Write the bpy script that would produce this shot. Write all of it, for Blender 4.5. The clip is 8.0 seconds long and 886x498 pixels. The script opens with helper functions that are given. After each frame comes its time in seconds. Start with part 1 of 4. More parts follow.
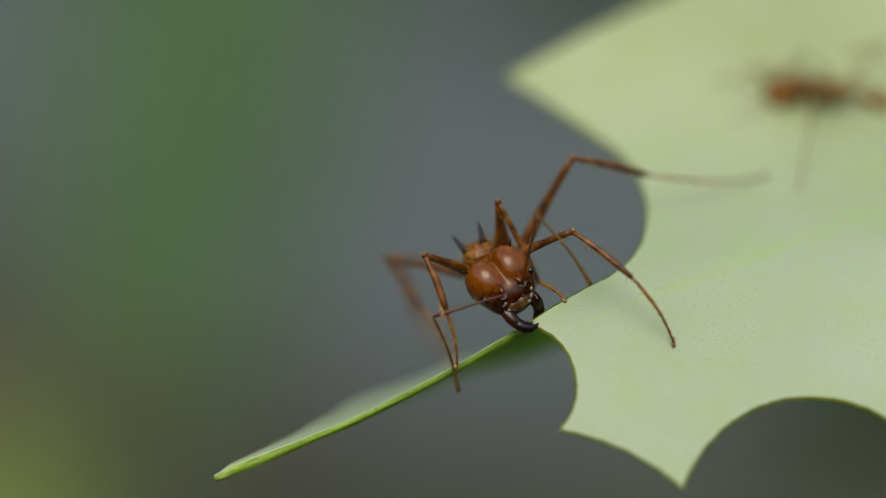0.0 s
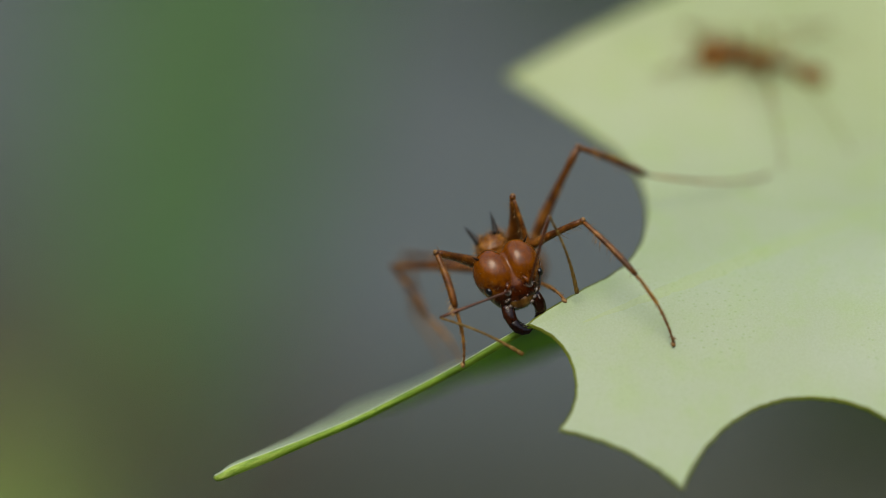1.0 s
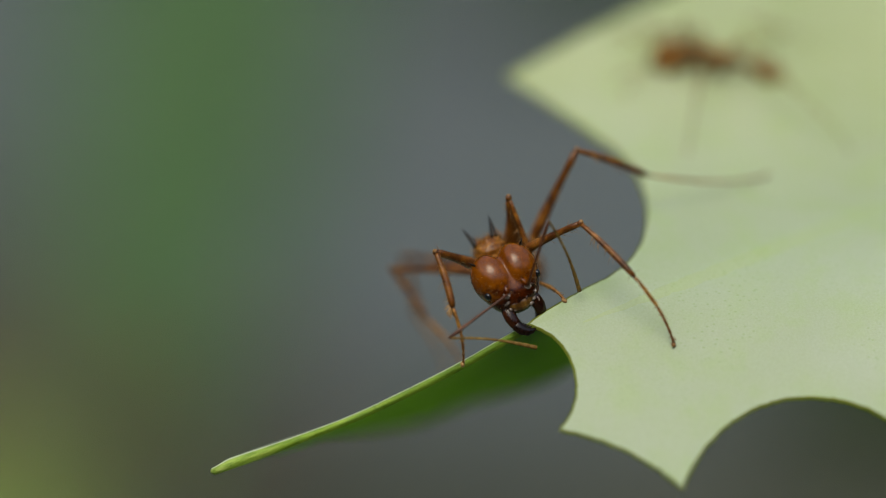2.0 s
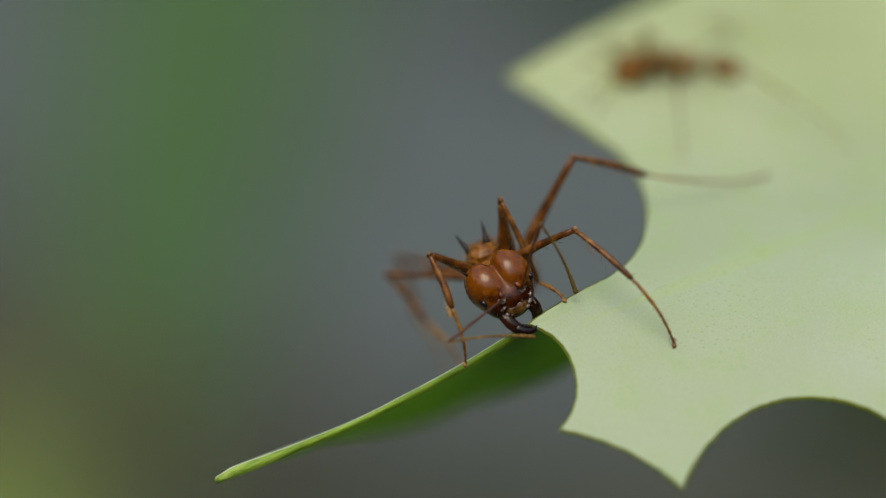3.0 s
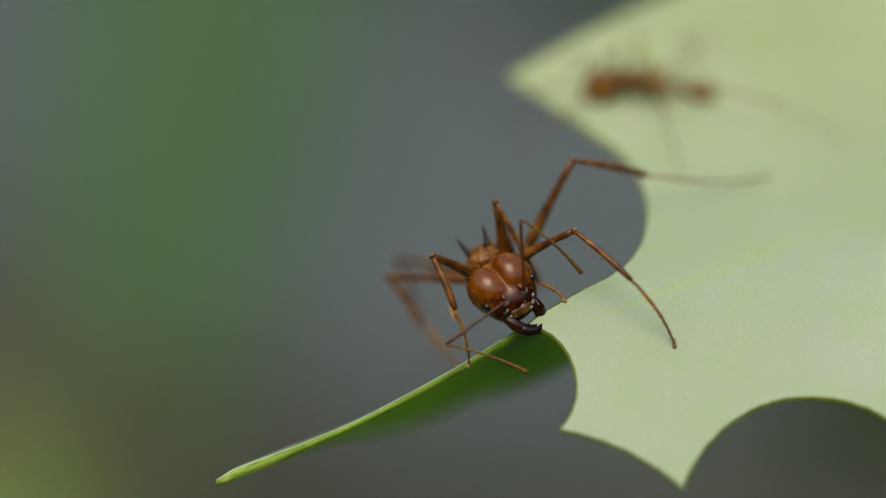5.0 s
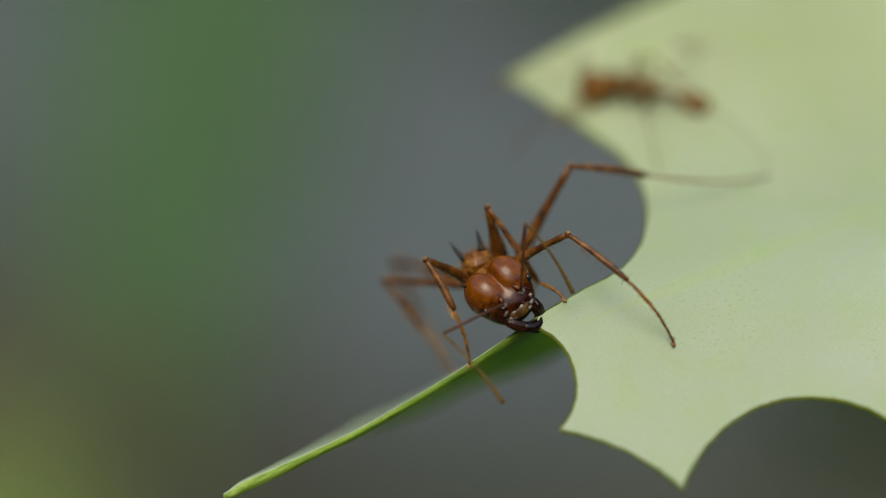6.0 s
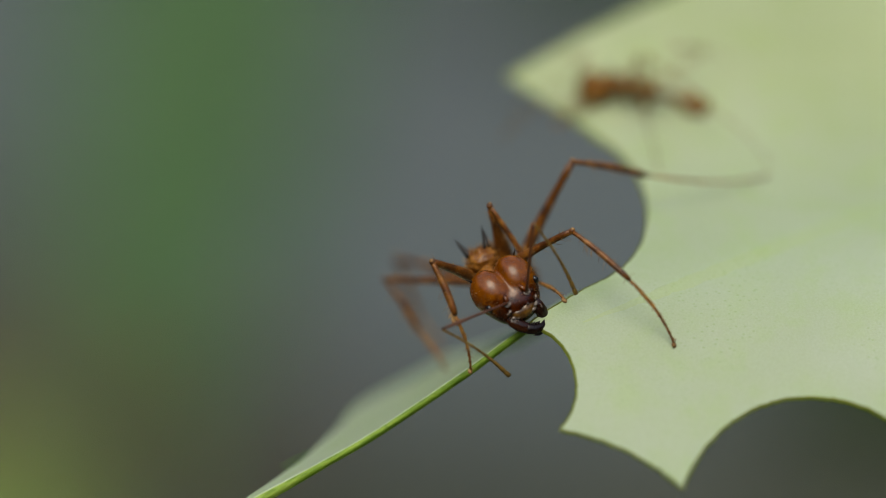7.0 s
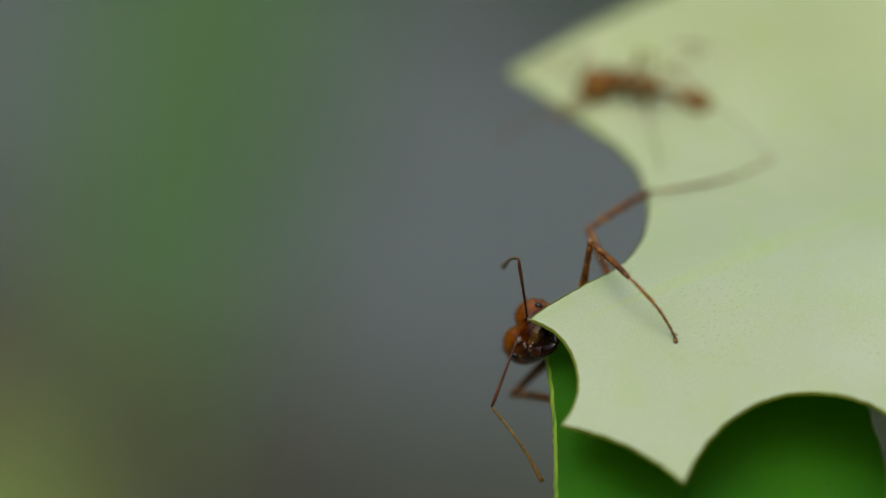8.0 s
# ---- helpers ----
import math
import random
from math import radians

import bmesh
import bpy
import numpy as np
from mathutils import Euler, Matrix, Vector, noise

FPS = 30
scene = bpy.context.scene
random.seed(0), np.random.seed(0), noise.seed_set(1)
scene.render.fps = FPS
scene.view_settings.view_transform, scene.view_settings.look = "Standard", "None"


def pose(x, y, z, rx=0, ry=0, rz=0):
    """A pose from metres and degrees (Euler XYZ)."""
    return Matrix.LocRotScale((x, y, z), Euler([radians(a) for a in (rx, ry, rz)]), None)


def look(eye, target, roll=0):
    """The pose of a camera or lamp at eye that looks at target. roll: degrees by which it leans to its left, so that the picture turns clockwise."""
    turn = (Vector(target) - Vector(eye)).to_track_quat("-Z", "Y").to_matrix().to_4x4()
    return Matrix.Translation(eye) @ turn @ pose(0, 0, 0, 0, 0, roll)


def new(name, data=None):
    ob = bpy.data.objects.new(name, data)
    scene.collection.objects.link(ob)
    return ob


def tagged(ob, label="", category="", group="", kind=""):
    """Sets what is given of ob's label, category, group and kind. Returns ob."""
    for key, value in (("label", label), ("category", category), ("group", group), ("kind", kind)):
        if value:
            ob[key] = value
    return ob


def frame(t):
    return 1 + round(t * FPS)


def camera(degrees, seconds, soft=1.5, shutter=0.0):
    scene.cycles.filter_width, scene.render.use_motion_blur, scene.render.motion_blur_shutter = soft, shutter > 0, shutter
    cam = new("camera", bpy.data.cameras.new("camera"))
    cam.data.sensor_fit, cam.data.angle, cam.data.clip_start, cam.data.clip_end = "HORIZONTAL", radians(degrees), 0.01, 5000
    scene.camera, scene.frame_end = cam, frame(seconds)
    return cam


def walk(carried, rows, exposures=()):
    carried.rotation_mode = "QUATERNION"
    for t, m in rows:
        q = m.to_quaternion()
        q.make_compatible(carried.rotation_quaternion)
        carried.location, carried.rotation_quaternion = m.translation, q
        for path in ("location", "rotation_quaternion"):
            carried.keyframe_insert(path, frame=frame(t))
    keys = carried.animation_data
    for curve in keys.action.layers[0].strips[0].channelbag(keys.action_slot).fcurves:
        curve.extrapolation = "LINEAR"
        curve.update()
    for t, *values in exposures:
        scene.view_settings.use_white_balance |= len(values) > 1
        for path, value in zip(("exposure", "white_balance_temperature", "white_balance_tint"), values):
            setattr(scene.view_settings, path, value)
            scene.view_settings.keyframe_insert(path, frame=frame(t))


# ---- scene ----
# All lengths below are in millimetres (MM) on a stage that leans forward by 20 degrees:
# x to the right, y away from the lens, z up along the stage.
MM = 0.001
TILT = 20.0
STAGE = pose(0, 0, 0.22, -TILT, 0, 0)
RANGE = 116.1          # lens to the plane of focus
SECONDS = 8.0

cam = camera(14.0, SECONDS, soft=0.8, shutter=0.5)
cam.data.dof.use_dof = True
cam.data.dof.focus_distance = (RANGE + 0.3) * MM
cam.data.dof.aperture_fstop = 14.0
EYE = STAGE @ pose(0, -RANGE * MM, 0, 90, 0, 0)
walk(cam, [(0.0, EYE), (SECONDS, EYE)], [(0.0, 0.78, 7300, 3), (SECONDS, 0.78, 7300, 3)])

# ---- light: open shade under a bright, hazy sky ----
SUN_EL, SUN_AZ = 63.0, 198.0      # azimuth from +y towards +x
world = bpy.data.worlds.new("sky")
scene.world = world
world.use_nodes = True
wt = world.node_tree
sky = wt.nodes.new("ShaderNodeTexSky")
sky.sky_type = "NISHITA"
sky.sun_disc = False
sky.sun_elevation = radians(SUN_EL)
sky.sun_rotation = radians(SUN_AZ)
sky.air_density, sky.dust_density = 1.0, 2.5
bg = wt.nodes["Background"]
bg.inputs["Strength"].default_value = 0.15
wt.links.new(sky.outputs["Color"], bg.inputs["Color"])

sun_data = bpy.data.lights.new("sun", "SUN")
sun_data.energy = 0.75
sun_data.angle = radians(34)
sun_data.color = (1.0, 0.975, 0.93)
sun = new("sun", sun_data)
e, a = radians(SUN_EL), radians(SUN_AZ)
sun_way = Vector((math.cos(e) * math.sin(a), math.cos(e) * math.cos(a), math.sin(e)))
sun.matrix_world = look(sun_way * 2, (0, 0, 0))


# ---- materials ----
def material(name):
    m = bpy.data.materials.new(name)
    m.use_nodes = True
    nt = m.node_tree
    return m, nt, nt.nodes["Principled BSDF"], nt.nodes["Material Output"]


def noise_node(nt, scale, detail=4.0, rough=0.6, space="Object"):
    co = nt.nodes.new("ShaderNodeTexCoord")
    n = nt.nodes.new("ShaderNodeTexNoise")
    n.inputs["Scale"].default_value = scale
    n.inputs["Detail"].default_value = detail
    n.inputs["Roughness"].default_value = rough
    nt.links.new(co.outputs[space], n.inputs["Vector"])
    return n


def ramp(nt, source, stops):
    r = nt.nodes.new("ShaderNodeValToRGB")
    el = r.color_ramp.elements
    el[0].position, el[0].color = stops[0][0], (*stops[0][1], 1)
    el[1].position, el[1].color = stops[-1][0], (*stops[-1][1], 1)
    for p, c in stops[1:-1]:
        x = el.new(p)
        x.color = (*c, 1)
    nt.links.new(source, r.inputs["Fac"])
    return r


def mix(nt, kind, fac, a_in, b_in):
    m = nt.nodes.new("ShaderNodeMix")
    m.data_type, m.blend_type = "RGBA", kind
    if isinstance(fac, float):
        m.inputs[0].default_value = fac
    else:
        nt.links.new(fac, m.inputs[0])
    nt.links.new(a_in, m.inputs[6])
    nt.links.new(b_in, m.inputs[7])
    return m


def bump(nt, height, strength, distance, bsdf):
    b = nt.nodes.new("ShaderNodeBump")
    b.inputs["Strength"].default_value = strength
    b.inputs["Distance"].default_value = distance
    nt.links.new(height, b.inputs["Height"])
    nt.links.new(b.outputs["Normal"], bsdf.inputs["Normal"])


def chitin(name, dark, mid, light, rough, scale=900.0, grain=11000.0, relief=0.6, dark_face=False):
    m, nt, p, _ = material(name)
    big = noise_node(nt, scale, 3.0)
    fine = noise_node(nt, grain, 5.0, 0.7)
    c1 = ramp(nt, big.outputs["Fac"], [(0.3, dark), (0.52, mid), (0.75, light)])
    c2 = ramp(nt, fine.outputs["Fac"], [(0.3, (0.42, 0.38, 0.34)), (0.5, (0.9, 0.9, 0.88)), (0.7, (1.45, 1.5, 1.5))])
    c = mix(nt, "MULTIPLY", 0.75, c1.outputs["Color"], c2.outputs["Color"])
    if dark_face:
        # the cuticle darkens towards the jaws, in patches
        co = nt.nodes.new("ShaderNodeTexCoord")
        sep = nt.nodes.new("ShaderNodeSeparateXYZ")
        nt.links.new(co.outputs["Object"], sep.inputs[0])
        blot = noise_node(nt, 3800, 4.0)
        add = nt.nodes.new("ShaderNodeMath")
        add.operation = "MULTIPLY_ADD"
        add.inputs[1].default_value = 0.002
        nt.links.new(blot.outputs["Fac"], add.inputs[0])
        nt.links.new(sep.outputs["X"], add.inputs[2])
        span = nt.nodes.new("ShaderNodeMapRange")
        span.inputs["From Min"].default_value = 0.00105
        span.inputs["From Max"].default_value = 0.0019
        nt.links.new(add.outputs[0], span.inputs["Value"])
        shade = ramp(nt, span.outputs["Result"], [(0.0, (1, 1, 1)), (0.45, (0.35, 0.22, 0.16)), (1.0, (0.09, 0.05, 0.04))])
        c = mix(nt, "MULTIPLY", 1.0, c.outputs[2], shade.outputs["Color"])
    nt.links.new(c.outputs[2], p.inputs["Base Color"])
    rr = ramp(nt, fine.outputs["Fac"], [(0.3, (rough + 0.14,) * 3), (0.7, (rough - 0.06,) * 3)])
    nt.links.new(rr.outputs["Color"], p.inputs["Roughness"])
    p.inputs["IOR"].default_value = 1.45
    p.inputs["Specular IOR Level"].default_value = 0.4
    bump(nt, fine.outputs["Fac"], relief, 0.00002, p)
    return m


HEAD = chitin("head_chitin", (0.125, 0.03, 0.0012), (0.17, 0.046, 0.0016), (0.225, 0.072, 0.0025), 0.2, 700, 5200, 0.25, True)
HEAD.node_tree.nodes["Principled BSDF"].inputs["Specular IOR Level"].default_value = 0.36
BODY = chitin("body_chitin", (0.11, 0.032, 0.005), (0.2, 0.075, 0.012), (0.34, 0.15, 0.03), 0.2, 1600, 7000, 0.7)
LEG = chitin("leg_chitin", (0.03, 0.008, 0.0013), (0.13, 0.041, 0.0048), (0.29, 0.116, 0.019), 0.3, 2400)
TARSUS = chitin("tarsus_chitin", (0.1, 0.037, 0.006), (0.25, 0.1, 0.017), (0.46, 0.23, 0.05), 0.4, 3000)
FEELER = chitin("antenna_chitin", (0.10, 0.05, 0.008), (0.18, 0.10, 0.018), (0.26, 0.16, 0.036), 0.45, 1500)
SCAPE = chitin("scape_chitin", (0.036, 0.01, 0.004), (0.075, 0.023, 0.009), (0.14, 0.05, 0.02), 0.3, 900)
JAW = chitin("mandible_chitin", (0.003, 0.001, 0.0008), (0.008, 0.002, 0.001), (0.02, 0.005, 0.0015), 0.2, 900, 7000, 0.5)
SPINE = chitin("spine_chitin", (0.003, 0.002, 0.002), (0.006, 0.003, 0.002), (0.014, 0.006, 0.003), 0.35, 1500)
FACE = chitin("clypeus_chitin", (0.016, 0.005, 0.002), (0.036, 0.012, 0.0035), (0.08, 0.03, 0.009), 0.07, 1200, 7000, 0.25)
# joint membrane, its colour kept pale to stand in for wet glints
GLINT_SKIN = chitin("glint_membrane", (0.05, 0.03, 0.022), (0.15, 0.115, 0.095), (0.34, 0.3, 0.28), 0.12, 5000, 9000, 0.4)
ROOT_JAW = chitin("mandible_root_chitin", (0.01, 0.0025, 0.0012), (0.024, 0.006, 0.002), (0.055, 0.016, 0.005), 0.14, 1200, 7000, 0.4)
SHIELD = chitin("shield_chitin", (0.03, 0.011, 0.002), (0.09, 0.04, 0.007), (0.2, 0.105, 0.02), 0.16, 4200, 7000, 0.5)
for _m in (FACE, GLINT_SKIN, SHIELD):
    _m.node_tree.nodes["Principled BSDF"].inputs["Specular IOR Level"].default_value = 0.6
_p = HEAD.node_tree.nodes["Principled BSDF"]
_p.inputs["Coat Weight"].default_value = 0.15
_p.inputs["Coat Roughness"].default_value = 0.12
HAIR = chitin("hair", (0.2, 0.1, 0.03), (0.3, 0.16, 0.055), (0.42, 0.25, 0.1), 0.4)
AMBER = chitin("amber_chitin", (0.06, 0.02, 0.0006), (0.21, 0.078, 0.001), (0.38, 0.175, 0.003), 0.4, 1700)
AMBER_LEG = chitin("pale_leg_chitin", (0.15, 0.08, 0.016), (0.23, 0.135, 0.032), (0.32, 0.2, 0.055), 0.45, 900)
EYE_MAT, _nt, _p, _ = material("compound_eye")
_p.inputs["Base Color"].default_value = (0.006, 0.006, 0.007, 1)
_p.inputs["Roughness"].default_value = 0.18
_v = _nt.nodes.new("ShaderNodeTexVoronoi")
_v.inputs["Scale"].default_value = 26000
_c = _nt.nodes.new("ShaderNodeTexCoord")
_nt.links.new(_c.outputs["Object"], _v.inputs["Vector"])
bump(_nt, _v.outputs["Distance"], 0.3, 0.00001, _p)


def leaf_material(name, dark, mid, light, rough, gloss, through_colour, share, speck, relief, upper=None, streak=None):
    """Leaf skin: two scales of mottling, fine green specks, and light that passes through the blade."""
    m, nt, p, out = material(name)
    big = noise_node(nt, 130, 3.0, 0.5)
    cell = noise_node(nt, 14000, 3.0, 0.6)
    c1 = ramp(nt, big.outputs["Fac"], [(0.3, dark), (0.5, mid), (0.72, light)])
    c2 = ramp(nt, cell.outputs["Fac"], [(0.32, (0.93, 0.945, 0.91)), (0.66, (1.05, 1.05, 1.05))])
    c = mix(nt, "MULTIPLY", 1.0, c1.outputs["Color"], c2.outputs["Color"])
    patchy = noise_node(nt, 620, 5.0, 0.65)
    tone = ramp(nt, patchy.outputs["Fac"], [(0.34, (0.94, 0.985, 0.84)), (0.5, (1, 1, 1)), (0.68, (1.03, 1.01, 1.08))])
    c = mix(nt, "MULTIPLY", 1.0, c.outputs[2], tone.outputs["Color"])
    if streak:
        # fibres that run along the cut
        fco = nt.nodes.new("ShaderNodeTexCoord")
        fit = nt.nodes.new("ShaderNodeMapping")
        fit.inputs["Scale"].default_value = streak
        nt.links.new(fco.outputs["Object"], fit.inputs["Vector"])
        fibre = nt.nodes.new("ShaderNodeTexNoise")
        fibre.inputs["Scale"].default_value = 1.0
        fibre.inputs["Detail"].default_value = 5.0
        nt.links.new(fit.outputs["Vector"], fibre.inputs["Vector"])
        line = ramp(nt, fibre.outputs["Fac"], [(0.34, (0.45, 0.56, 0.3)), (0.5, (0.95, 1, 0.85)), (0.68, (1.3, 1.2, 1.5))])
        c = mix(nt, "MULTIPLY", 1.0, c.outputs[2], line.outputs["Color"])
    co = nt.nodes.new("ShaderNodeTexCoord")
    vo = nt.nodes.new("ShaderNodeTexVoronoi")
    vo.inputs["Scale"].default_value = 2500
    vo.inputs["Randomness"].default_value = 1.0
    vo.voronoi_dimensions = "2D"
    axes = nt.nodes.new("ShaderNodeSeparateXYZ")
    nt.links.new(co.outputs["Object"], axes.inputs[0])
    both = nt.nodes.new("ShaderNodeMath")
    both.operation = "ADD"
    nt.links.new(axes.outputs["Y"], both.inputs[0])
    nt.links.new(axes.outputs["Z"], both.inputs[1])
    plane = nt.nodes.new("ShaderNodeCombineXYZ")
    nt.links.new(axes.outputs["X"], plane.inputs["X"])
    nt.links.new(both.outputs[0], plane.inputs["Y"])
    nt.links.new(plane.outputs[0], vo.inputs["Vector"])
    dots = ramp(nt, vo.outputs["Distance"], [(0.07, (1, 1, 1)), (0.15, (0, 0, 0))])
    patch = noise_node(nt, 260, 3.0, 0.6)
    where = ramp(nt, patch.outputs["Fac"], [(0.46, (0, 0, 0)), (0.64, (speck, speck, speck))])
    amount = mix(nt, "MULTIPLY", 1.0, dots.outputs["Color"], where.outputs["Color"])
    green = nt.nodes.new("ShaderNodeRGB")
    green.outputs[0].default_value = (dark[0] * 0.6, dark[1] * 0.78, dark[2] * 0.5, 1)
    skin = mix(nt, "MIX", amount.outputs[2], c.outputs[2], green.outputs[0])
    if upper:
        # yellower up the blade, and brightened to make up for weaker sun there
        span = nt.nodes.new("ShaderNodeMapRange")
        span.inputs["From Min"].default_value = 0.002
        span.inputs["From Max"].default_value = 0.009
        nt.links.new(axes.outputs["Z"], span.inputs["Value"])
        tint = ramp(nt, span.outputs["Result"], [(0.0, (1, 1, 1)), (1.0, upper)])
        skin = mix(nt, "MULTIPLY", 1.0, skin.outputs[2], tint.outputs["Color"])
    nt.links.new(skin.outputs[2], p.inputs["Base Color"])
    p.inputs["Roughness"].default_value = rough
    p.inputs["Specular IOR Level"].default_value = gloss
    bump(nt, cell.outputs["Fac"], relief, 0.00004, p)
    tr = nt.nodes.new("ShaderNodeBsdfTranslucent")
    tr.inputs["Color"].default_value = (*through_colour, 1)
    sh = nt.nodes.new("ShaderNodeMixShader")
    sh.inputs[0].default_value = share
    nt.links.new(p.outputs[0], sh.inputs[1])
    nt.links.new(tr.outputs[0], sh.inputs[2])
    nt.links.new(sh.outputs[0], out.inputs["Surface"])
    return m


PALE = leaf_material("leaf_underside", (0.448, 0.542, 0.34), (0.498, 0.587, 0.395), (0.548, 0.632, 0.45), 0.5, 0.4, (0.48, 0.65, 0.18), 0.36, 0.55, 0.45, (1.09, 1.04, 0.86))
GLOSSY = leaf_material("leaf_upperside", (0.007, 0.085, 0.0015), (0.018, 0.145, 0.002), (0.045, 0.25, 0.003), 0.32, 0.2, (0.36, 0.7, 0.004), 0.46, 0.6, 1.3)
CUT = leaf_material("leaf_cut_edge", (0.12, 0.21, 0.012), (0.23, 0.35, 0.035), (0.38, 0.5, 0.1), 0.55, 0.4, (0.3, 0.45, 0.06), 0.2, 0.8, 0.8, None, (900, 7000, 9000))
EDGE = leaf_material("leaf_dried_edge", (0.1, 0.12, 0.012), (0.18, 0.21, 0.024), (0.3, 0.34, 0.05), 0.55, 0.4, (0.45, 0.5, 0.06), 0.4, 0.8, 0.8)
VEIN = leaf_material("leaf_vein", (0.445, 0.545, 0.3), (0.492, 0.588, 0.35), (0.54, 0.63, 0.4), 0.5, 0.4, (0.5, 0.65, 0.15), 0.38, 0.5, 0.25)
BLADE = leaf_material("background_foliage", (0.112, 0.23, 0.098), (0.138, 0.27, 0.12), (0.168, 0.31, 0.143), 0.5, 0.4, (0.2, 0.4, 0.1), 0.4, 0.2, 0.2)
LIME = leaf_material("young_foliage", (0.27, 0.38, 0.1), (0.32, 0.44, 0.12), (0.37, 0.5, 0.145), 0.5, 0.4, (0.25, 0.4, 0.05), 0.25, 0.2, 0.2)
DRY = leaf_material("withered_foliage", (0.16, 0.115, 0.055), (0.2, 0.145, 0.072), (0.25, 0.185, 0.095), 0.6, 0.3, (0.2, 0.12, 0.04), 0.2, 0.2, 0.2)
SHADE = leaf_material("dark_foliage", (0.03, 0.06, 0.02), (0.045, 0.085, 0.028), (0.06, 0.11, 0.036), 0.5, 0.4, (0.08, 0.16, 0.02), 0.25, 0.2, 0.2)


def ground_material(name, stops, scale, rough):
    m, nt, p, _ = material(name)
    big = noise_node(nt, scale, 6.0, 0.6)
    fine = noise_node(nt, scale * 14, 4.0, 0.7)
    c1 = ramp(nt, big.outputs["Fac"], stops)
    c2 = ramp(nt, fine.outputs["Fac"], [(0.3, (0.7, 0.7, 0.7)), (0.7, (1.2, 1.2, 1.2))])
    c = mix(nt, "MULTIPLY", 0.7, c1.outputs["Color"], c2.outputs["Color"])
    nt.links.new(c.outputs[2], p.inputs["Base Color"])
    p.inputs["Roughness"].default_value = rough
    bump(nt, fine.outputs["Fac"], 0.6, 0.004, p)
    return m


SLATE = ground_material("slate", [(0.3, (0.071, 0.087, 0.088)), (0.5, (0.086, 0.103, 0.104)), (0.7, (0.101, 0.121, 0.123))], 9, 0.7)
# green of the unseen ring added to hold back low sky light
SKY_SCREEN = ground_material("sky_screen_green", [(0.3, (0.02, 0.045, 0.012)), (0.5, (0.04, 0.085, 0.025)), (0.7, (0.07, 0.13, 0.04))], 14, 0.7)
SOIL = ground_material("soil", [(0.3, (0.041, 0.046, 0.028)), (0.5, (0.053, 0.058, 0.037)), (0.7, (0.069, 0.074, 0.048))], 12, 0.9)


# ---- mesh helpers ----
def finish(name, bm, mats, parent=None, label="", scale=MM):
    bmesh.ops.scale(bm, vec=(scale,) * 3, verts=bm.verts)
    me = bpy.data.meshes.new(name)
    bm.to_mesh(me)
    bm.free()
    for m in mats if isinstance(mats, (list, tuple)) else [mats]:
        me.materials.append(m)
    me.polygons.foreach_set("use_smooth", [True] * len(me.polygons))
    ob = new(name, me)
    if parent is not None:
        ob.parent = parent
    if label:
        tagged(ob, label)
    return ob


def part(name, bm, mats, parent, label="", scale=MM):
    return finish(name, bm, mats, parent, label, scale)


def thing(name, label, category, group="", kind=""):
    return tagged(new(name), label, category, group, kind)


def tube(bm, pts, radii, n=10, flat=1.0, mat=0):
    """A tapered tube along pts, closed at both ends; flat squeezes it sideways."""
    pts = [Vector(p) for p in pts]
    rings = []
    side = None
    for i, p in enumerate(pts):
        ahead = pts[min(i + 1, len(pts) - 1)] - pts[max(i - 1, 0)]
        ahead.normalize()
        if side is None:
            side = ahead.cross(Vector((0, 0, 1)))
            if side.length < 0.2:
                side = ahead.cross(Vector((0, 1, 0)))
        side = (side - ahead * side.dot(ahead)).normalized()
        up = ahead.cross(side)
        ring = []
        for k in range(n):
            w = 2 * math.pi * k / n
            ring.append(bm.verts.new(p + radii[i] * (math.cos(w) * side * flat + math.sin(w) * up)))
        rings.append(ring)
    faces = []
    for r0, r1 in zip(rings, rings[1:]):
        for k in range(n):
            faces.append(bm.faces.new((r0[k], r1[k], r1[(k + 1) % n], r0[(k + 1) % n])))
    faces.append(bm.faces.new(rings[0]))
    faces.append(bm.faces.new(list(reversed(rings[-1]))))
    for f in faces:
        f.material_index = mat
    return faces


def blob(bm, centre, radii, shape=None, seg=28, rings=18, mat=0):
    """A rounded body; shape bends the unit sphere before it takes its size."""
    made = bmesh.ops.create_uvsphere(bm, u_segments=seg, v_segments=rings, radius=1.0)
    for v in made["verts"]:
        q = shape(v.co.copy()) if shape else v.co
        v.co = Vector((q.x * radii[0], q.y * radii[1], q.z * radii[2])) + Vector(centre)
    for f in {f for v in made["verts"] for f in v.link_faces}:
        f.material_index = mat


def hairs(bm, rng, spots, length, thick, mat):
    """Fine bristles at (place, direction)."""
    for p, d in spots:
        d = (Vector(d).normalized() + Vector((rng.uniform(-.35, .35), rng.uniform(-.35, .35), rng.uniform(-.35, .35)))).normalized()
        l = length * rng.uniform(0.5, 1.1)
        p = Vector(p)
        tube(bm, [p, p + d * l * 0.5, p + d * l + Vector((0.12 * l, 0, 0))], [thick, thick * 0.7, thick * 0.15], 3, mat=mat)


def smooth(a, b, x):
    x = max(0.0, min(1.0, (x - a) / (b - a)))
    return x * x * (3 - 2 * x)


# ---- the leaf ----
ROOT = Vector((2.9, 0.0, -2.5))          # the corner at which the cut ends


